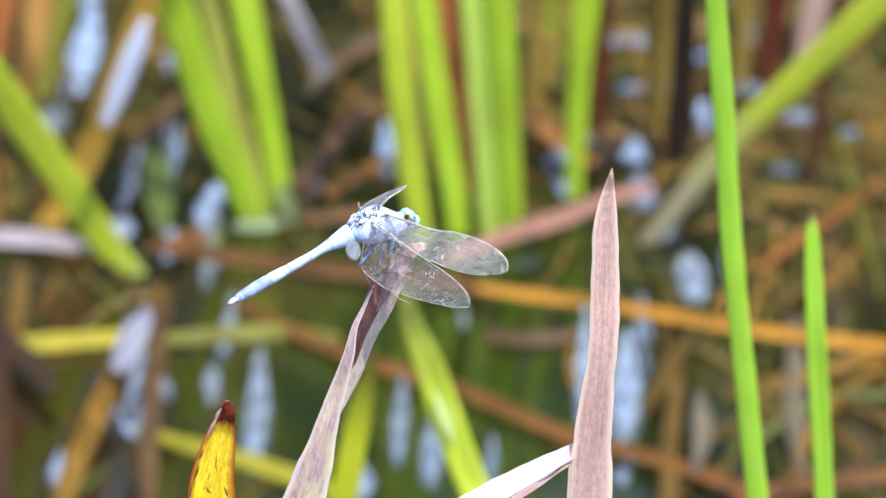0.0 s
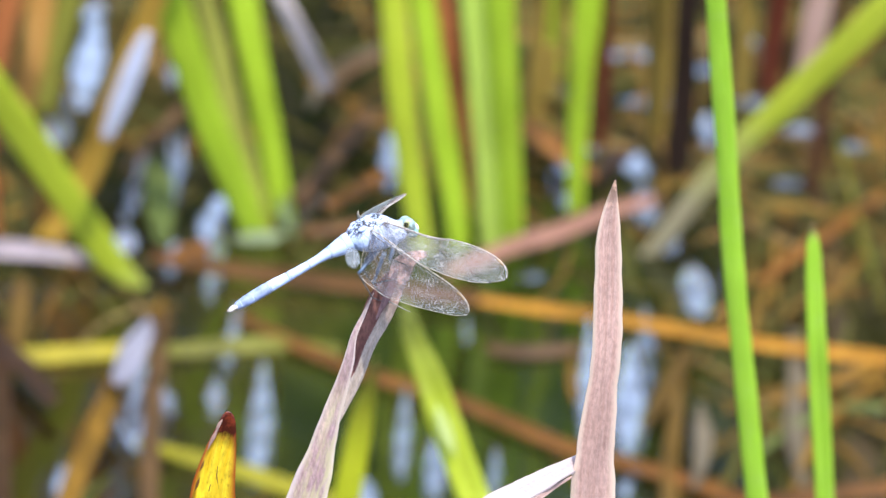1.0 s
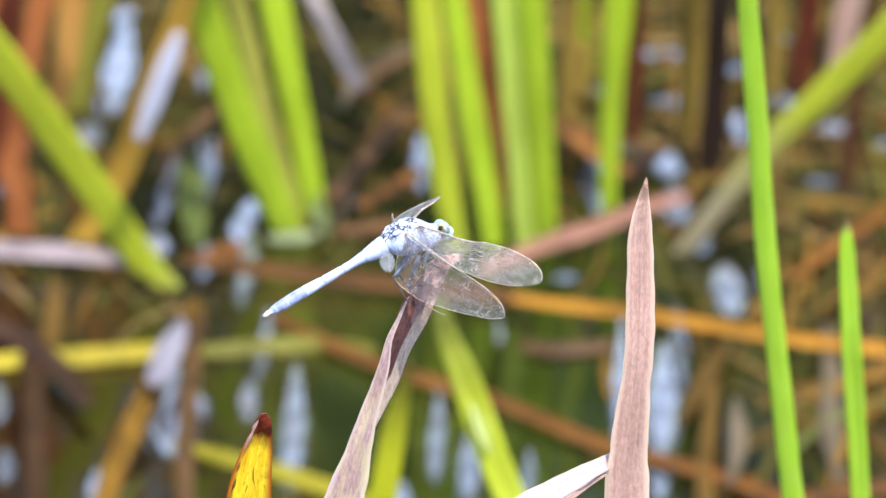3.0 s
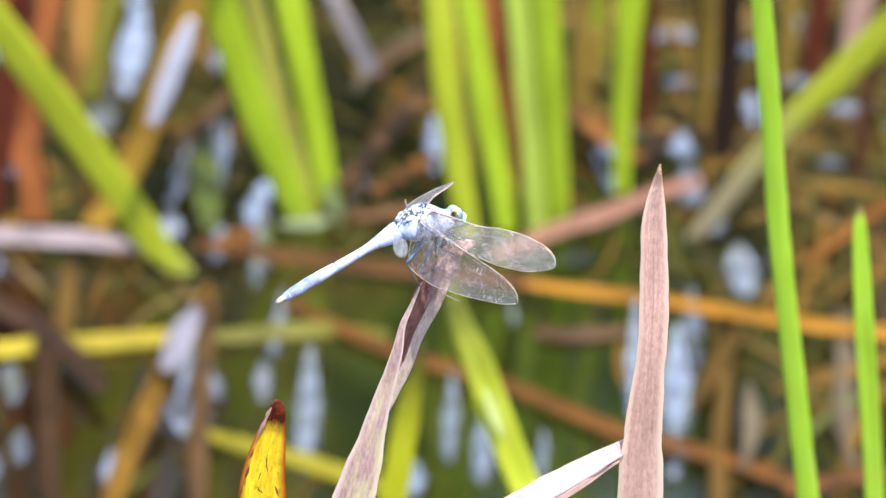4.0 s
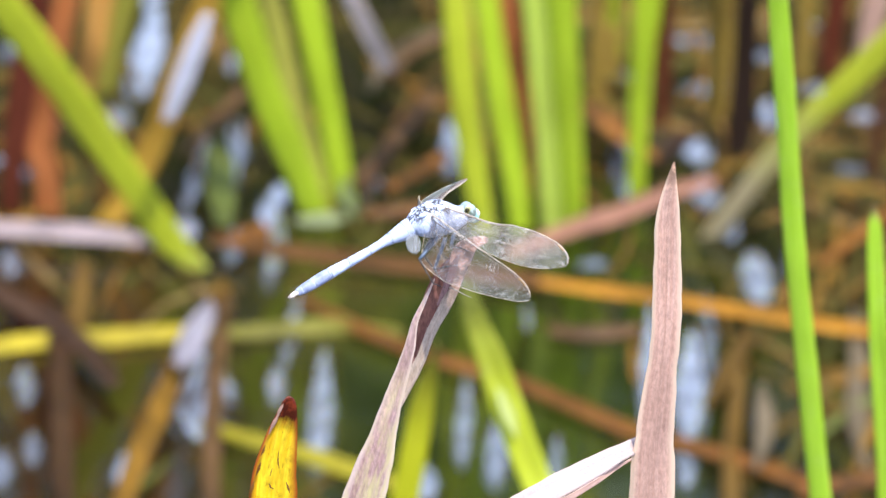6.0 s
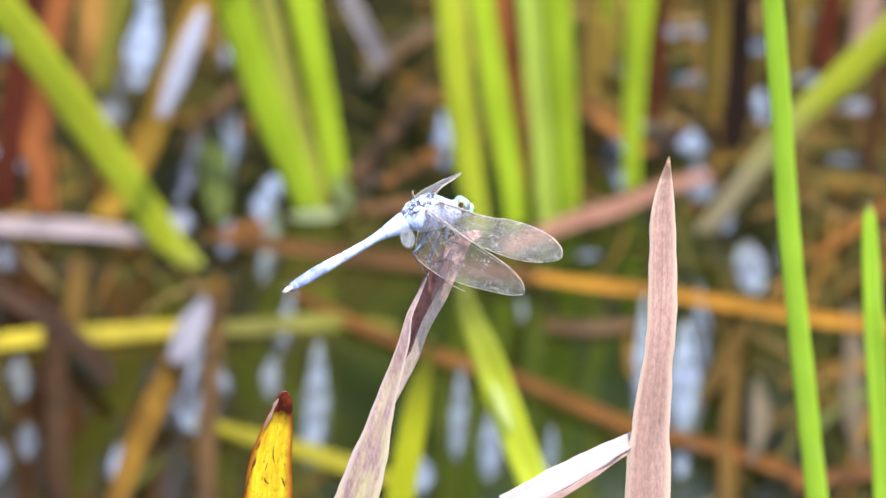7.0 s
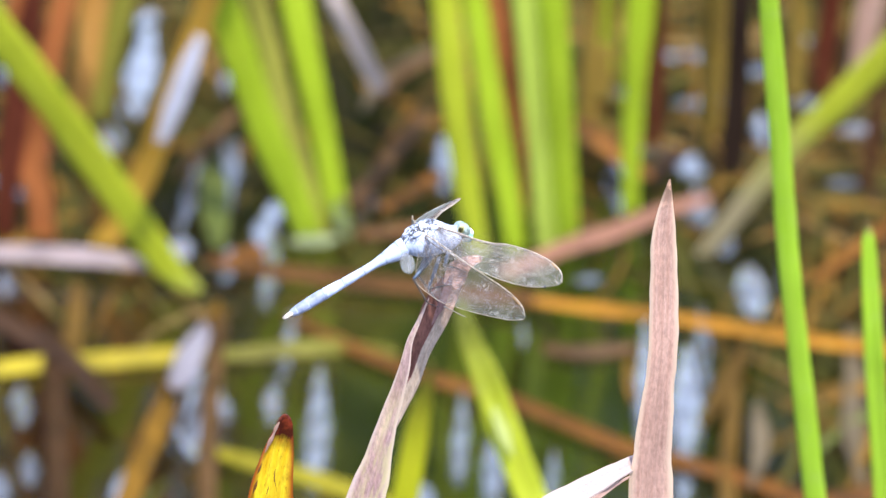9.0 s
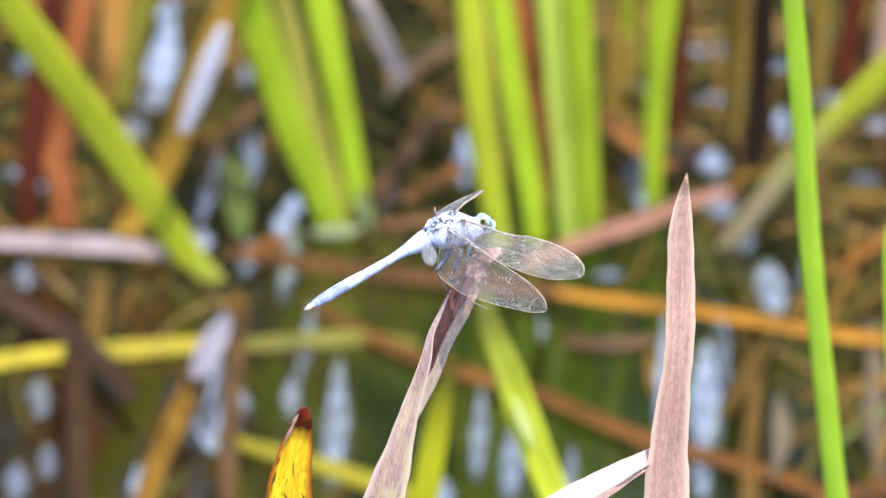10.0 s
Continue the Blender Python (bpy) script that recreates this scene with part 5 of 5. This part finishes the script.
def wing_material():
    """Thin smoky membrane with a fine net of cells, some painted near-white as glints; most of the light passes
    straight through.
    """
    m, nt, bsdf, out = nodes_of("wing_membrane")
    geo = nt.nodes.new("ShaderNodeTexCoord").outputs["Object"]

    def cells(feature):
        v = nt.nodes.new("ShaderNodeTexVoronoi")
        v.feature = feature
        v.inputs["Scale"].default_value = 2000
        link(nt, geo, v.inputs["Vector"])
        return v
    edge, cell = cells("DISTANCE_TO_EDGE"), cells("F1")
    cell.inputs["Scale"].default_value = 3700
    net = ramp(nt, edge.outputs["Distance"], [(0.02, (1, 1, 1)), (0.10, (0, 0, 0))])
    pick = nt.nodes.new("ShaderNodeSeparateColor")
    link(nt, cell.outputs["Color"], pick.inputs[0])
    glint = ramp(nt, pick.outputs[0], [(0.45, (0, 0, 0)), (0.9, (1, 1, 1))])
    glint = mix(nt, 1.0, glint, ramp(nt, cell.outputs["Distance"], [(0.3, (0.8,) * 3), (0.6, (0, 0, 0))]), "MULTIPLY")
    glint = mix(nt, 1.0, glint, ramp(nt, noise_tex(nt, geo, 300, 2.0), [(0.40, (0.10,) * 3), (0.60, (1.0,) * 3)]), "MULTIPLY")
    blend_share = ramp(nt, noise_tex(nt, geo, 150, 3.0), [(0.3, (0.12,) * 3), (0.7, (0.23,) * 3)])
    # thinner and clearer next to the body
    out_y = nt.nodes.new("ShaderNodeSeparateXYZ")
    link(nt, geo, out_y.inputs[0])
    far = nt.nodes.new("ShaderNodeMath")
    far.operation = "ABSOLUTE"
    link(nt, out_y.outputs[1], far.inputs[0])
    thick = nt.nodes.new("ShaderNodeMapRange")
    link(nt, far.outputs[0], thick.inputs[0])
    thick.inputs[1].default_value, thick.inputs[2].default_value = 0.004, 0.016
    thick.inputs[3].default_value, thick.inputs[4].default_value = 0.45, 1.05
    blend_share = mix(nt, 1.0, blend_share, thick.outputs[0], "MULTIPLY")
    col = mix(nt, net, (0.66, 0.61, 0.59), (0.20, 0.15, 0.125))
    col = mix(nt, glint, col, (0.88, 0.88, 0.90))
    link(nt, col, bsdf.inputs["Base Color"])
    bsdf.inputs["Roughness"].default_value = 0.3
    bsdf.inputs["Specular IOR Level"].default_value = 0.4
    b = nt.nodes.new("ShaderNodeBump")
    b.inputs["Strength"].default_value, b.inputs["Distance"].default_value = 0.5, 0.0002
    link(nt, edge.outputs["Distance"], b.inputs["Height"])
    link(nt, b.outputs[0], bsdf.inputs["Normal"])
    cover = mix(nt, net, blend_share, (0.34, 0.34, 0.34))
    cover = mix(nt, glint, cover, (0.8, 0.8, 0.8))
    clear = nt.nodes.new("ShaderNodeBsdfTransparent")
    mx = nt.nodes.new("ShaderNodeMixShader")
    link(nt, cover, mx.inputs[0])
    link(nt, clear.outputs[0], mx.inputs[1])
    lit = nt.nodes.new("ShaderNodeBsdfTranslucent")
    link(nt, col, lit.inputs[0])
    second_shader = nt.nodes.new("ShaderNodeMixShader")
    second_shader.inputs[0].default_value = 0.4
    link(nt, bsdf.outputs[0], second_shader.inputs[1])
    link(nt, lit.outputs[0], second_shader.inputs[2])
    link(nt, second_shader.outputs[0], mx.inputs[2])
    # the sky's sheen on the thin skin
    sheen, graze, gloss = nt.nodes.new("ShaderNodeBsdfGlossy"), nt.nodes.new("ShaderNodeFresnel"), nt.nodes.new("ShaderNodeMixShader")
    sheen.inputs["Roughness"].default_value = 0.3
    graze.inputs["IOR"].default_value = 1.3
    link(nt, b.outputs[0], sheen.inputs["Normal"])
    link(nt, graze.outputs[0], gloss.inputs[0])
    link(nt, mx.outputs[0], gloss.inputs[1])
    link(nt, sheen.outputs[0], gloss.inputs[2])
    link(nt, gloss.outputs[0], out.inputs[0])
    return m


M_BLOOM = simple_material("blue_bloom", [(0.3, (0.27, 0.33, 0.52)), (0.5, (0.40, 0.47, 0.68)), (0.68, (0.52, 0.59, 0.78))], 420, rough=0.6, detail=6.0)
M_RING = simple_material("dusky_ring", [(0.35, (0.22, 0.26, 0.40)), (0.62, (0.38, 0.45, 0.64))], 900, rough=0.55)
M_STEEL = simple_material("steel_blue_bloom", [(0.32, (0.15, 0.18, 0.30)), (0.66, (0.33, 0.38, 0.56))], 520, rough=0.55, detail=6.0)
M_TAIL = simple_material("pale_tail_tip", [(0.38, (0.80, 0.72, 0.66)), (0.7, (0.16, 0.12, 0.11))], 900, rough=0.4)
M_EYE = simple_material("pale_grey_eye", [(0.36, (0.15, 0.21, 0.20)), (0.54, (0.31, 0.40, 0.40)), (0.7, (0.07, 0.09, 0.06))], 700, rough=0.15, spec=0.8, bump=0.1)
M_PUPIL = simple_material("eye_spot", [(0.4, (0.012, 0.013, 0.010)), (0.62, (0.08, 0.075, 0.02))], 900, rough=0.5, spec=0.15, bump=0.1)
M_IRIS = simple_material("eye_ring", [(0.35, (0.16, 0.15, 0.05)), (0.65, (0.42, 0.40, 0.20))], 1100, rough=0.45, spec=0.2, bump=0.1)
M_FACE = simple_material("turquoise_face", [(0.3, (0.17, 0.36, 0.36)), (0.7, (0.36, 0.55, 0.52))], 500, rough=0.35)
M_FRONS = simple_material("pale_frons", [(0.3, (0.55, 0.66, 0.56)), (0.7, (0.74, 0.80, 0.74))], 700, rough=0.3)
M_LEG = simple_material("blue_grey_leg", [(0.35, (0.035, 0.055, 0.095)), (0.7, (0.10, 0.14, 0.21))], 600, rough=0.5)
M_FOOT = simple_material("black_leg", [(0.35, (0.02, 0.02, 0.02)), (0.7, (0.07, 0.06, 0.06))], 600, rough=0.4)
M_CLAW = simple_material("pale_claw", [(0.35, (0.22, 0.19, 0.16)), (0.7, (0.42, 0.38, 0.33))], 700, rough=0.4)
M_VEIN = simple_material("wing_vein", [(0.40, (0.075, 0.052, 0.042)), (0.56, (0.22, 0.17, 0.145)), (0.70, (0.70, 0.66, 0.62))], 900, rough=0.35, spec=0.7)
# pale flecks put the edge veins' highlight into their colour
M_COSTA = simple_material("wing_edge_vein", [(0.35, (0.16, 0.12, 0.09)), (0.65, (0.62, 0.54, 0.44))], 1500, rough=0.3, spec=0.8)
M_STIGMA = simple_material("amber_wing_spot", [(0.3, (0.22, 0.13, 0.05)), (0.7, (0.34, 0.21, 0.09))], 900, rough=0.4)
M_LOBE = simple_material("pale_lobe", [(0.3, (0.24, 0.26, 0.29)), (0.7, (0.50, 0.52, 0.56))], 500, rough=0.4)
lobe_mix, lobe_clear = M_LOBE.node_tree.nodes.new("ShaderNodeMixShader"), M_LOBE.node_tree.nodes.new("ShaderNodeBsdfTransparent")
lobe_mix.inputs[0].default_value = 0.3
link(M_LOBE.node_tree, lobe_clear.outputs[0], lobe_mix.inputs[1])
link(M_LOBE.node_tree, M_LOBE.node_tree.nodes["Principled BSDF"].outputs[0], lobe_mix.inputs[2])
link(M_LOBE.node_tree, lobe_mix.outputs[0], M_LOBE.node_tree.nodes["Material Output"].inputs[0])
M_WING, M_THORAX = wing_material(), thorax_material()


def blob(bm, centre, radii, seg=28, rings=18, shape=None):
    """A rounded body; shape(u) moves each point of the unit ball."""
    made = bmesh.ops.create_uvsphere(bm, u_segments=seg, v_segments=rings, radius=1.0)
    for v in made["verts"]:
        p = shape(v.co.copy()) if shape else v.co
        v.co = Vector((centre[i] + p[i] * radii[i] for i in range(3))) * MM


def tube(bm, points, sides=8, steps=5):
    """A round tapering tube through rows (x, y, z, radius) in mm."""
    path = spline(points, steps)
    rings = []
    for i, q in enumerate(path):
        t = Vector((path[min(len(path) - 1, i + 1)] - path[max(0, i - 1)])[:3]).normalized()
        a = t.cross(Vector((0.13, 0.31, 0.94))).normalized()
        b = t.cross(a)
        rings.append([bm.verts.new((Vector(q[:3]) + (a * math.cos(k * 2 * math.pi / sides) + b * math.sin(k * 2 * math.pi / sides)) * max(q[3], 0.01)) * MM) for k in range(sides)])
    for r, s in zip(rings, rings[1:]):
        for k in range(sides):
            bm.faces.new((r[k], r[(k + 1) % sides], s[(k + 1) % sides], s[k]))
    bm.faces.new(rings[0])
    bm.faces.new(rings[-1][::-1])
    bmesh.ops.recalc_face_normals(bm, faces=bm.faces[:])


def wing_shape(hind):
    """Front and rear edge of a wing as shares (along, front, rear), mm from the span line."""
    if hind:
        span = 31.0
        rows = ((0, 0.9, -2.0), (0.05, 1.0, -6.6), (0.14, 1.1, -8.8), (0.28, 1.1, -8.9), (0.45, 1.0, -7.9), (0.62, 1.2, -6.5), (0.78, 1.2, -4.9), (0.89, 0.8, -3.7), (0.96, 0.0, -2.6), (1.0, -1.3, -1.7))
    else:
        span = 32.5
        rows = ((0, 0.5, -0.9), (0.06, 0.7, -2.7), (0.18, 0.8, -4.2), (0.32, 0.9, -5.2), (0.43, 1.5, -5.7), (0.5, 2.3, -6.0), (0.66, 2.8, -6.1), (0.8, 2.5, -5.5), (0.9, 1.6, -4.4), (0.965, 0.3, -3.0), (1.0, -1.3, -2.0))
    return span, spline(rows, 5)


def wing(name, parent, root, tip, hind, twist, worn=False):
    """A wing from its root to its tip with membrane, edge veins, long veins and amber spot."""
    span, edge = wing_shape(hind)
    root, tip = Vector(root), Vector(tip)
    along = (tip - root).normalized()
    rear = (Vector((-1, 0, 0)) + along * along.x).normalized()
    lift = along.cross(rear).normalized()
    if lift.z < 0:
        lift = -lift
    spin = Matrix.Rotation(radians(twist), 3, along)
    rear, lift = spin @ rear, spin @ lift
    span = (tip - root).length

    def at(s, c, k=0.0):
        """Point at share s along, c mm towards the front edge; k its place 0..1 from front to rear."""
        fold = 0.14 * math.sin(k * 21) * (1 - 0.5 * s)
        arch = -0.9 * s * s
        return root + along * (span * s) - rear * c + lift * (fold + arch)

    bm = bmesh.new()
    cols = []
    for s, fr, re in edge:
        cols.append([bm.verts.new(at(s, fr + (re - fr) * k / 14, k / 14) * MM) for k in range(15)])
    for a, b in zip(cols, cols[1:]):
        for k in range(14):
            bm.faces.new((a[k], a[k + 1], b[k + 1], b[k]))
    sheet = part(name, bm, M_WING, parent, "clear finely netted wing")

    def vein(vein_name, rows, r0, r1, material=M_VEIN):
        b = bmesh.new()
        n = len(rows)
        tube(b, [(*p, r0 + (r1 - r0) * i / (n - 1)) for i, p in enumerate(rows)], sides=6, steps=2)
        part(vein_name, b, material, sheet)

    vein("front_vein", [at(s, fr, 0) for s, fr, re in edge[::2]], 0.17, 0.08, M_COSTA)
    vein("rear_vein", [at(s, re, 1) for s, fr, re in edge[::2]], 0.05, 0.05, M_COSTA)
    for k, end in ((0.07, 0.96), (0.42, 0.82), (0.68, 0.55)) if hind else ((0.07, 0.96), (0.16, 0.93), (0.30, 0.90), (0.42, 0.86), (0.55, 0.78), (0.68, 0.62), (0.8, 0.45)):
        vein("long_vein", [at(s, fr + (re - fr) * (0.10 + (k - 0.10) * min(1, s * 3 + 0.25)), k) for s, fr, re in edge[::3] if s <= end], 0.045 if k > 0.1 else 0.1, 0.035)
    b = bmesh.new()
    cells = [e for e in edge]
    rnd = random.Random(5 if hind else 6)
    for s in np.linspace(0.06, 0.94, 30):
        i = min(range(len(cells)), key=lambda j: abs(cells[j][0] - s))
        _, fr, re = cells[i]
        p, q = rnd.uniform(0.0, 0.1), rnd.uniform(0.25, 0.42)
        tube(b, [(*at(s, fr + (re - fr) * p, p), 0.04), (*at(s + 0.008, fr + (re - fr) * q, q), 0.035)], sides=4, steps=1)
    tagged(part("vein_net", b, M_VEIN, sheet), kind="stuff")
    b = bmesh.new()
    spot = [e for e in edge if 0.84 <= e[0] <= 0.93]
    tube(b, [(*at(s, fr - 0.25, 0.04), 0.18) for s, fr, re in spot], sides=6, steps=2)
    part("amber_spot", b, M_STIGMA, sheet, "amber spot near the wing tip")
    if worn:
        b = bmesh.new()
        s, fr, re = min(edge, key=lambda e: abs(e[0] - 0.93))
        blob(b, at(s, re + 0.1, 1.0), (0.3, 0.3, 0.3), 8, 6)
        part("dark_nick", b, M_FOOT, sheet, "dark nick in the rear wing edge")


# thorax from its rear to the collar: x, top, bottom, half width
THORAX = ((-6.5, 1.9, 0.3, 0.9), (-6.0, 2.6, -0.8, 1.9), (-4.8, 3.45, -1.9, 2.7), (-3.0, 4.05, -2.8, 3.2), (-0.8, 4.3, -3.3, 3.5), (1.0, 3.9, -3.5, 3.4), (2.4, 3.0, -3.5, 3.1),
          (3.7, 1.75, -3.2, 2.6), (4.7, 0.75, -2.8, 2.0), (5.3, -0.1, -2.1, 1.2))


def dragonfly():
    fly = new("dragonfly")
    rows = spline(THORAX, 4)
    body = bmesh.new()
    rings = []
    for x, hi, lo, half in rows:
        ring = []
        for k in range(32):
            a = 2 * math.pi * k / 32
            c, sn = math.cos(a), math.sin(a)
            # broad flanks, a low ridge along the back
            ring.append(body.verts.new(Vector((x - 0.25 * sn, half * math.copysign(abs(c) ** 0.85, c) * (1 - 0.16 * max(0, sn)), (hi + lo) / 2 + (hi - lo) / 2 * sn)) * MM))
        rings.append(ring)
    for p, q in zip(rings, rings[1:]):
        for k in range(32):
            body.faces.new((p[k], p[(k + 1) % 32], q[(k + 1) % 32], q[k]))
    body.faces.new(rings[0])
    body.faces.new(rings[-1][::-1])
    bmesh.ops.recalc_face_normals(body, faces=body.faces[:])
    thorax = part("thorax", body, M_THORAX, fly, "pale blue-white thorax with black seams on its back")
    for side in (1, -1):
        for x, z in ((-3.4, 2.9), (0.4, 2.7)):
            b = bmesh.new()
            blob(b, (x, side * 2.3, z), (1.0, 0.6, 0.5), 12, 8)
            part("wing_joint", b, M_BLOOM, thorax)
    # neck and head
    b = bmesh.new()
    tube(b, [(4.0, 0, -0.9, 1.9), (5.3, 0, -1.1, 1.6), (6.0, 0, -1.3, 1.3)], 14, 3)
    part("neck", b, M_STEEL, fly, "blue-grey neck")
    b = bmesh.new()
    blob(b, (6.30, 0, -1.55), (1.35, 1.9, 1.95))
    head = part("head", b, M_FACE, fly, "blue-grey head")
    for side in (1, -1):
        b = bmesh.new()
        blob(b, (6.15, side * 0.8, -0.80), (1.4, 1.45, 1.6), 24, 16)
        eye = part("eye", b, M_EYE, head, "large pale grey eye with a dark spot")
        if side < 0:
            b = bmesh.new()
            blob(b, (5.65, side * 1.72, -0.20), (0.85, 0.5, 0.8), 14, 10)
            part("eye_ring", b, M_IRIS, eye, "olive patch")
            b = bmesh.new()
            blob(b, (5.42, side * 1.98, -0.05), (0.5, 0.36, 0.5), 12, 8)
            part("eye_spot", b, M_PUPIL, eye, "dark spot")
    b = bmesh.new()
    blob(b, (6.80, 0, -2.65), (1.05, 1.5, 1.15))
    part("face", b, M_FACE, head, "turquoise face")
    b = bmesh.new()
    blob(b, (7.60, 0, -2.00), (0.62, 1.2, 0.9))
    part("frons", b, M_FRONS, head, "whitish forehead")
    for side in (1, -1):
        b = bmesh.new()
        tube(b, [(7.5, side * 0.5, -0.95, 0.06), (8.3, side * 0.7, -0.5, 0.025)], 6, 2)
        part("feeler", b, M_FOOT, head)
    # abdomen: segments with dark rings
    line = [(-4.3, 0.1, 0.9, 1.7), (-6.3, 0.15, 0.75, 1.95), (-8.3, 0.1, 0.5, 1.75), (-10.9, 0.05, 0.35, 1.18), (-13.4, 0, 0.05, 0.88), (-15.9, 0.1, -0.3, 0.88), (-20.2, 0.2, -0.8, 0.98),
            (-24.8, 0.1, -1.2, 1.16), (-28.6, -0.1, -1.6, 1.16), (-31.3, -0.25, -1.85, 0.92), (-32.3, -0.3, -1.95, 0.72)]
    dense = spline(line, 16)
    for a, c in ((-4.3, -7.4), (-7.4, -10.7), (-10.7, -15.6), (-15.6, -20.2), (-20.2, -24.8), (-24.8, -28.6), (-28.6, -31.3), (-31.3, -32.3)):
        rows = [tuple(q) for q in dense if c + 0.06 < q[0] < a - 0.06]
        b = bmesh.new()
        tube(b, rows, 16, 2)
        part("abdomen_segment", b, M_BLOOM if c > -28 else M_STEEL, fly)
    for x in (-7.4, -10.7, -15.6, -20.2, -24.8, -28.6, -31.3):
        q = min(dense, key=lambda r: abs(r[0] - x))
        b = bmesh.new()
        tube(b, [(q[0] + 0.2, q[1], q[2] - 0.06, q[3] * 0.985), (q[0] - 0.2, q[1], q[2] - 0.06, q[3] * 0.985)], 16, 2)
        part("abdomen_ring", b, M_RING, fly)
    for side in (1, -1):
        b = bmesh.new()
        tube(b, [(-32.0, side * 0.35 - 0.3, -1.85, 0.36), (-33.2, side * 0.45 - 0.3, -2.05, 0.33), (-34.2, side * 0.4 - 0.3, -2.2, 0.08)], 8, 3)
        part("tail_clasper", b, M_TAIL, fly, "whitish tail clasper")
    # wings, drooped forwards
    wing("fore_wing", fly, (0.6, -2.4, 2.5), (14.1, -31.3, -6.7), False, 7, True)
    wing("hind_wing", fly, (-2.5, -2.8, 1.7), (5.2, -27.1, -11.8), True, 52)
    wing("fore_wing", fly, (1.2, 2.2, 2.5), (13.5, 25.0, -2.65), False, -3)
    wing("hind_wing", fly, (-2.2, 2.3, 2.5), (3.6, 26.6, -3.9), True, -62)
    b = bmesh.new()
    blob(b, (-7.4, -3.0, -1.5), (1.55, 0.22, 2.2), 16, 10)
    part("wing_lobe", b, M_LOBE, fly, "pale rounded lobe at the wing base")
    # legs down to the stalk
    for name, rows in (
        ("hind_leg", ((-1.6, -2.2, -2.5), (-7.5, -3.7, -4.7), (-6.9, -5.7, -9.8), (-5.6, -6.2, -11.0))),
        ("middle_leg", ((-0.8, -2.8, -3.2), (-5.7, -5.3, -7.3), (-3.0, -7.6, -7.2), (-2.0, -7.4, -7.6))),
        ("fore_leg", ((1.4, -2.6, -3.0), (-0.9, -5.2, -4.2), (0.6, -6.4, -5.2), (2.4, -6.9, -7.0))),
        ("hind_leg", ((-1.2, 2.0, -3.2), (-5.0, 1.6, -6.0), (-3.6, -2.0, -12.6), (-1.2, -6.6, -15.0))),
        ("middle_leg", ((0.4, 2.0, -3.4), (-1.8, 3.0, -4.8), (-1.6, -0.8, -7.6), (-0.6, -2.0, -8.4))),
        ("fore_leg", ((2.6, 1.6, -3.4), (3.4, 2.2, -4.4), (2.4, -1.6, -5.6), (2.6, -2.8, -5.8))),
    ):
        b = bmesh.new()
        tube(b, [(*rows[0], 0.46), (*(Vector(rows[0]).lerp(Vector(rows[1]), 0.5)), 0.42), (*rows[1], 0.3)], 8, 3)
        leg = part(name, b, M_LEG, fly, "blue-grey leg with black foot")
        b = bmesh.new()
        tube(b, [(*rows[1], 0.2), (*rows[2], 0.13)], 8, 3)
        for k in range(7):
            p = Vector(rows[1]).lerp(Vector(rows[2]), 0.1 + 0.13 * k)
            tube(b, [(*p, 0.045), (*(p + Vector((-0.45, -0.3, -0.45))), 0.015)], 4, 1)
        part("shin", b, M_FOOT, leg)
        b = bmesh.new()
        end = Vector(rows[3])
        tube(b, [(*rows[2], 0.14), (*end, 0.08)], 6, 3)
        for fork in (0.35, -0.35):
            tube(b, [(*end, 0.07), (*(end + Vector((0.5, fork, -0.35))), 0.02)], 5, 1)
        part("foot", b, M_CLAW if rows[0][1] > 0 and name == "hind_leg" else M_FOOT, leg)
    turn = Matrix(((0.8831, -0.3555, -0.3063), (0.3939, 0.9163, 0.0724), (0.2549, -0.1846, 0.9492)))
    rest = Matrix.Translation((-0.00367, 0, 0.5047)) @ turn.to_quaternion().to_matrix().to_4x4()
    tagged(fly, "pale powder-blue dragonfly with clear wings perched on a dry stalk", "dragonfly")
    fly.matrix_world = rest
    THINGS["dragonfly"] = fly
    return rest


FLY_REST = dragonfly()


def sway(thing, foot, rows, rest):
    """Rocks a thing about a foot point: rows of seconds, degrees about x, degrees about y."""
    f = Vector(foot) * MM
    walk(thing, [(t, Matrix.Translation(f) @ pose(0, 0, 0, -rx, ry, 0) @ Matrix.Translation(-f) @ rest) for t, rx, ry in rows])


def motions():
    for name, foot, rows in (("perch_stalk", PERCH_FOOT, SWAY_PERCH), ("dry_reed", REED_FOOT, SWAY_REED), ("bleached_leaf", REED_FOOT, SWAY_REED), ("yellow_reed_tip", TIP_FOOT, SWAY_TIP)):
        sway(THINGS[name], foot, rows, Matrix.Translation(THINGS[name].location))
    # the ripples wander a little on the still pond
    walk(THINGS["water"], [(t / 2, pose(0.0009 * math.sin(t * 1.1), 0.0028 * math.sin(t * 0.83 + 1), 0)) for t in range(21)])
    sway(THINGS["dragonfly"], PERCH_FOOT, SWAY_PERCH, FLY_REST)


motions()
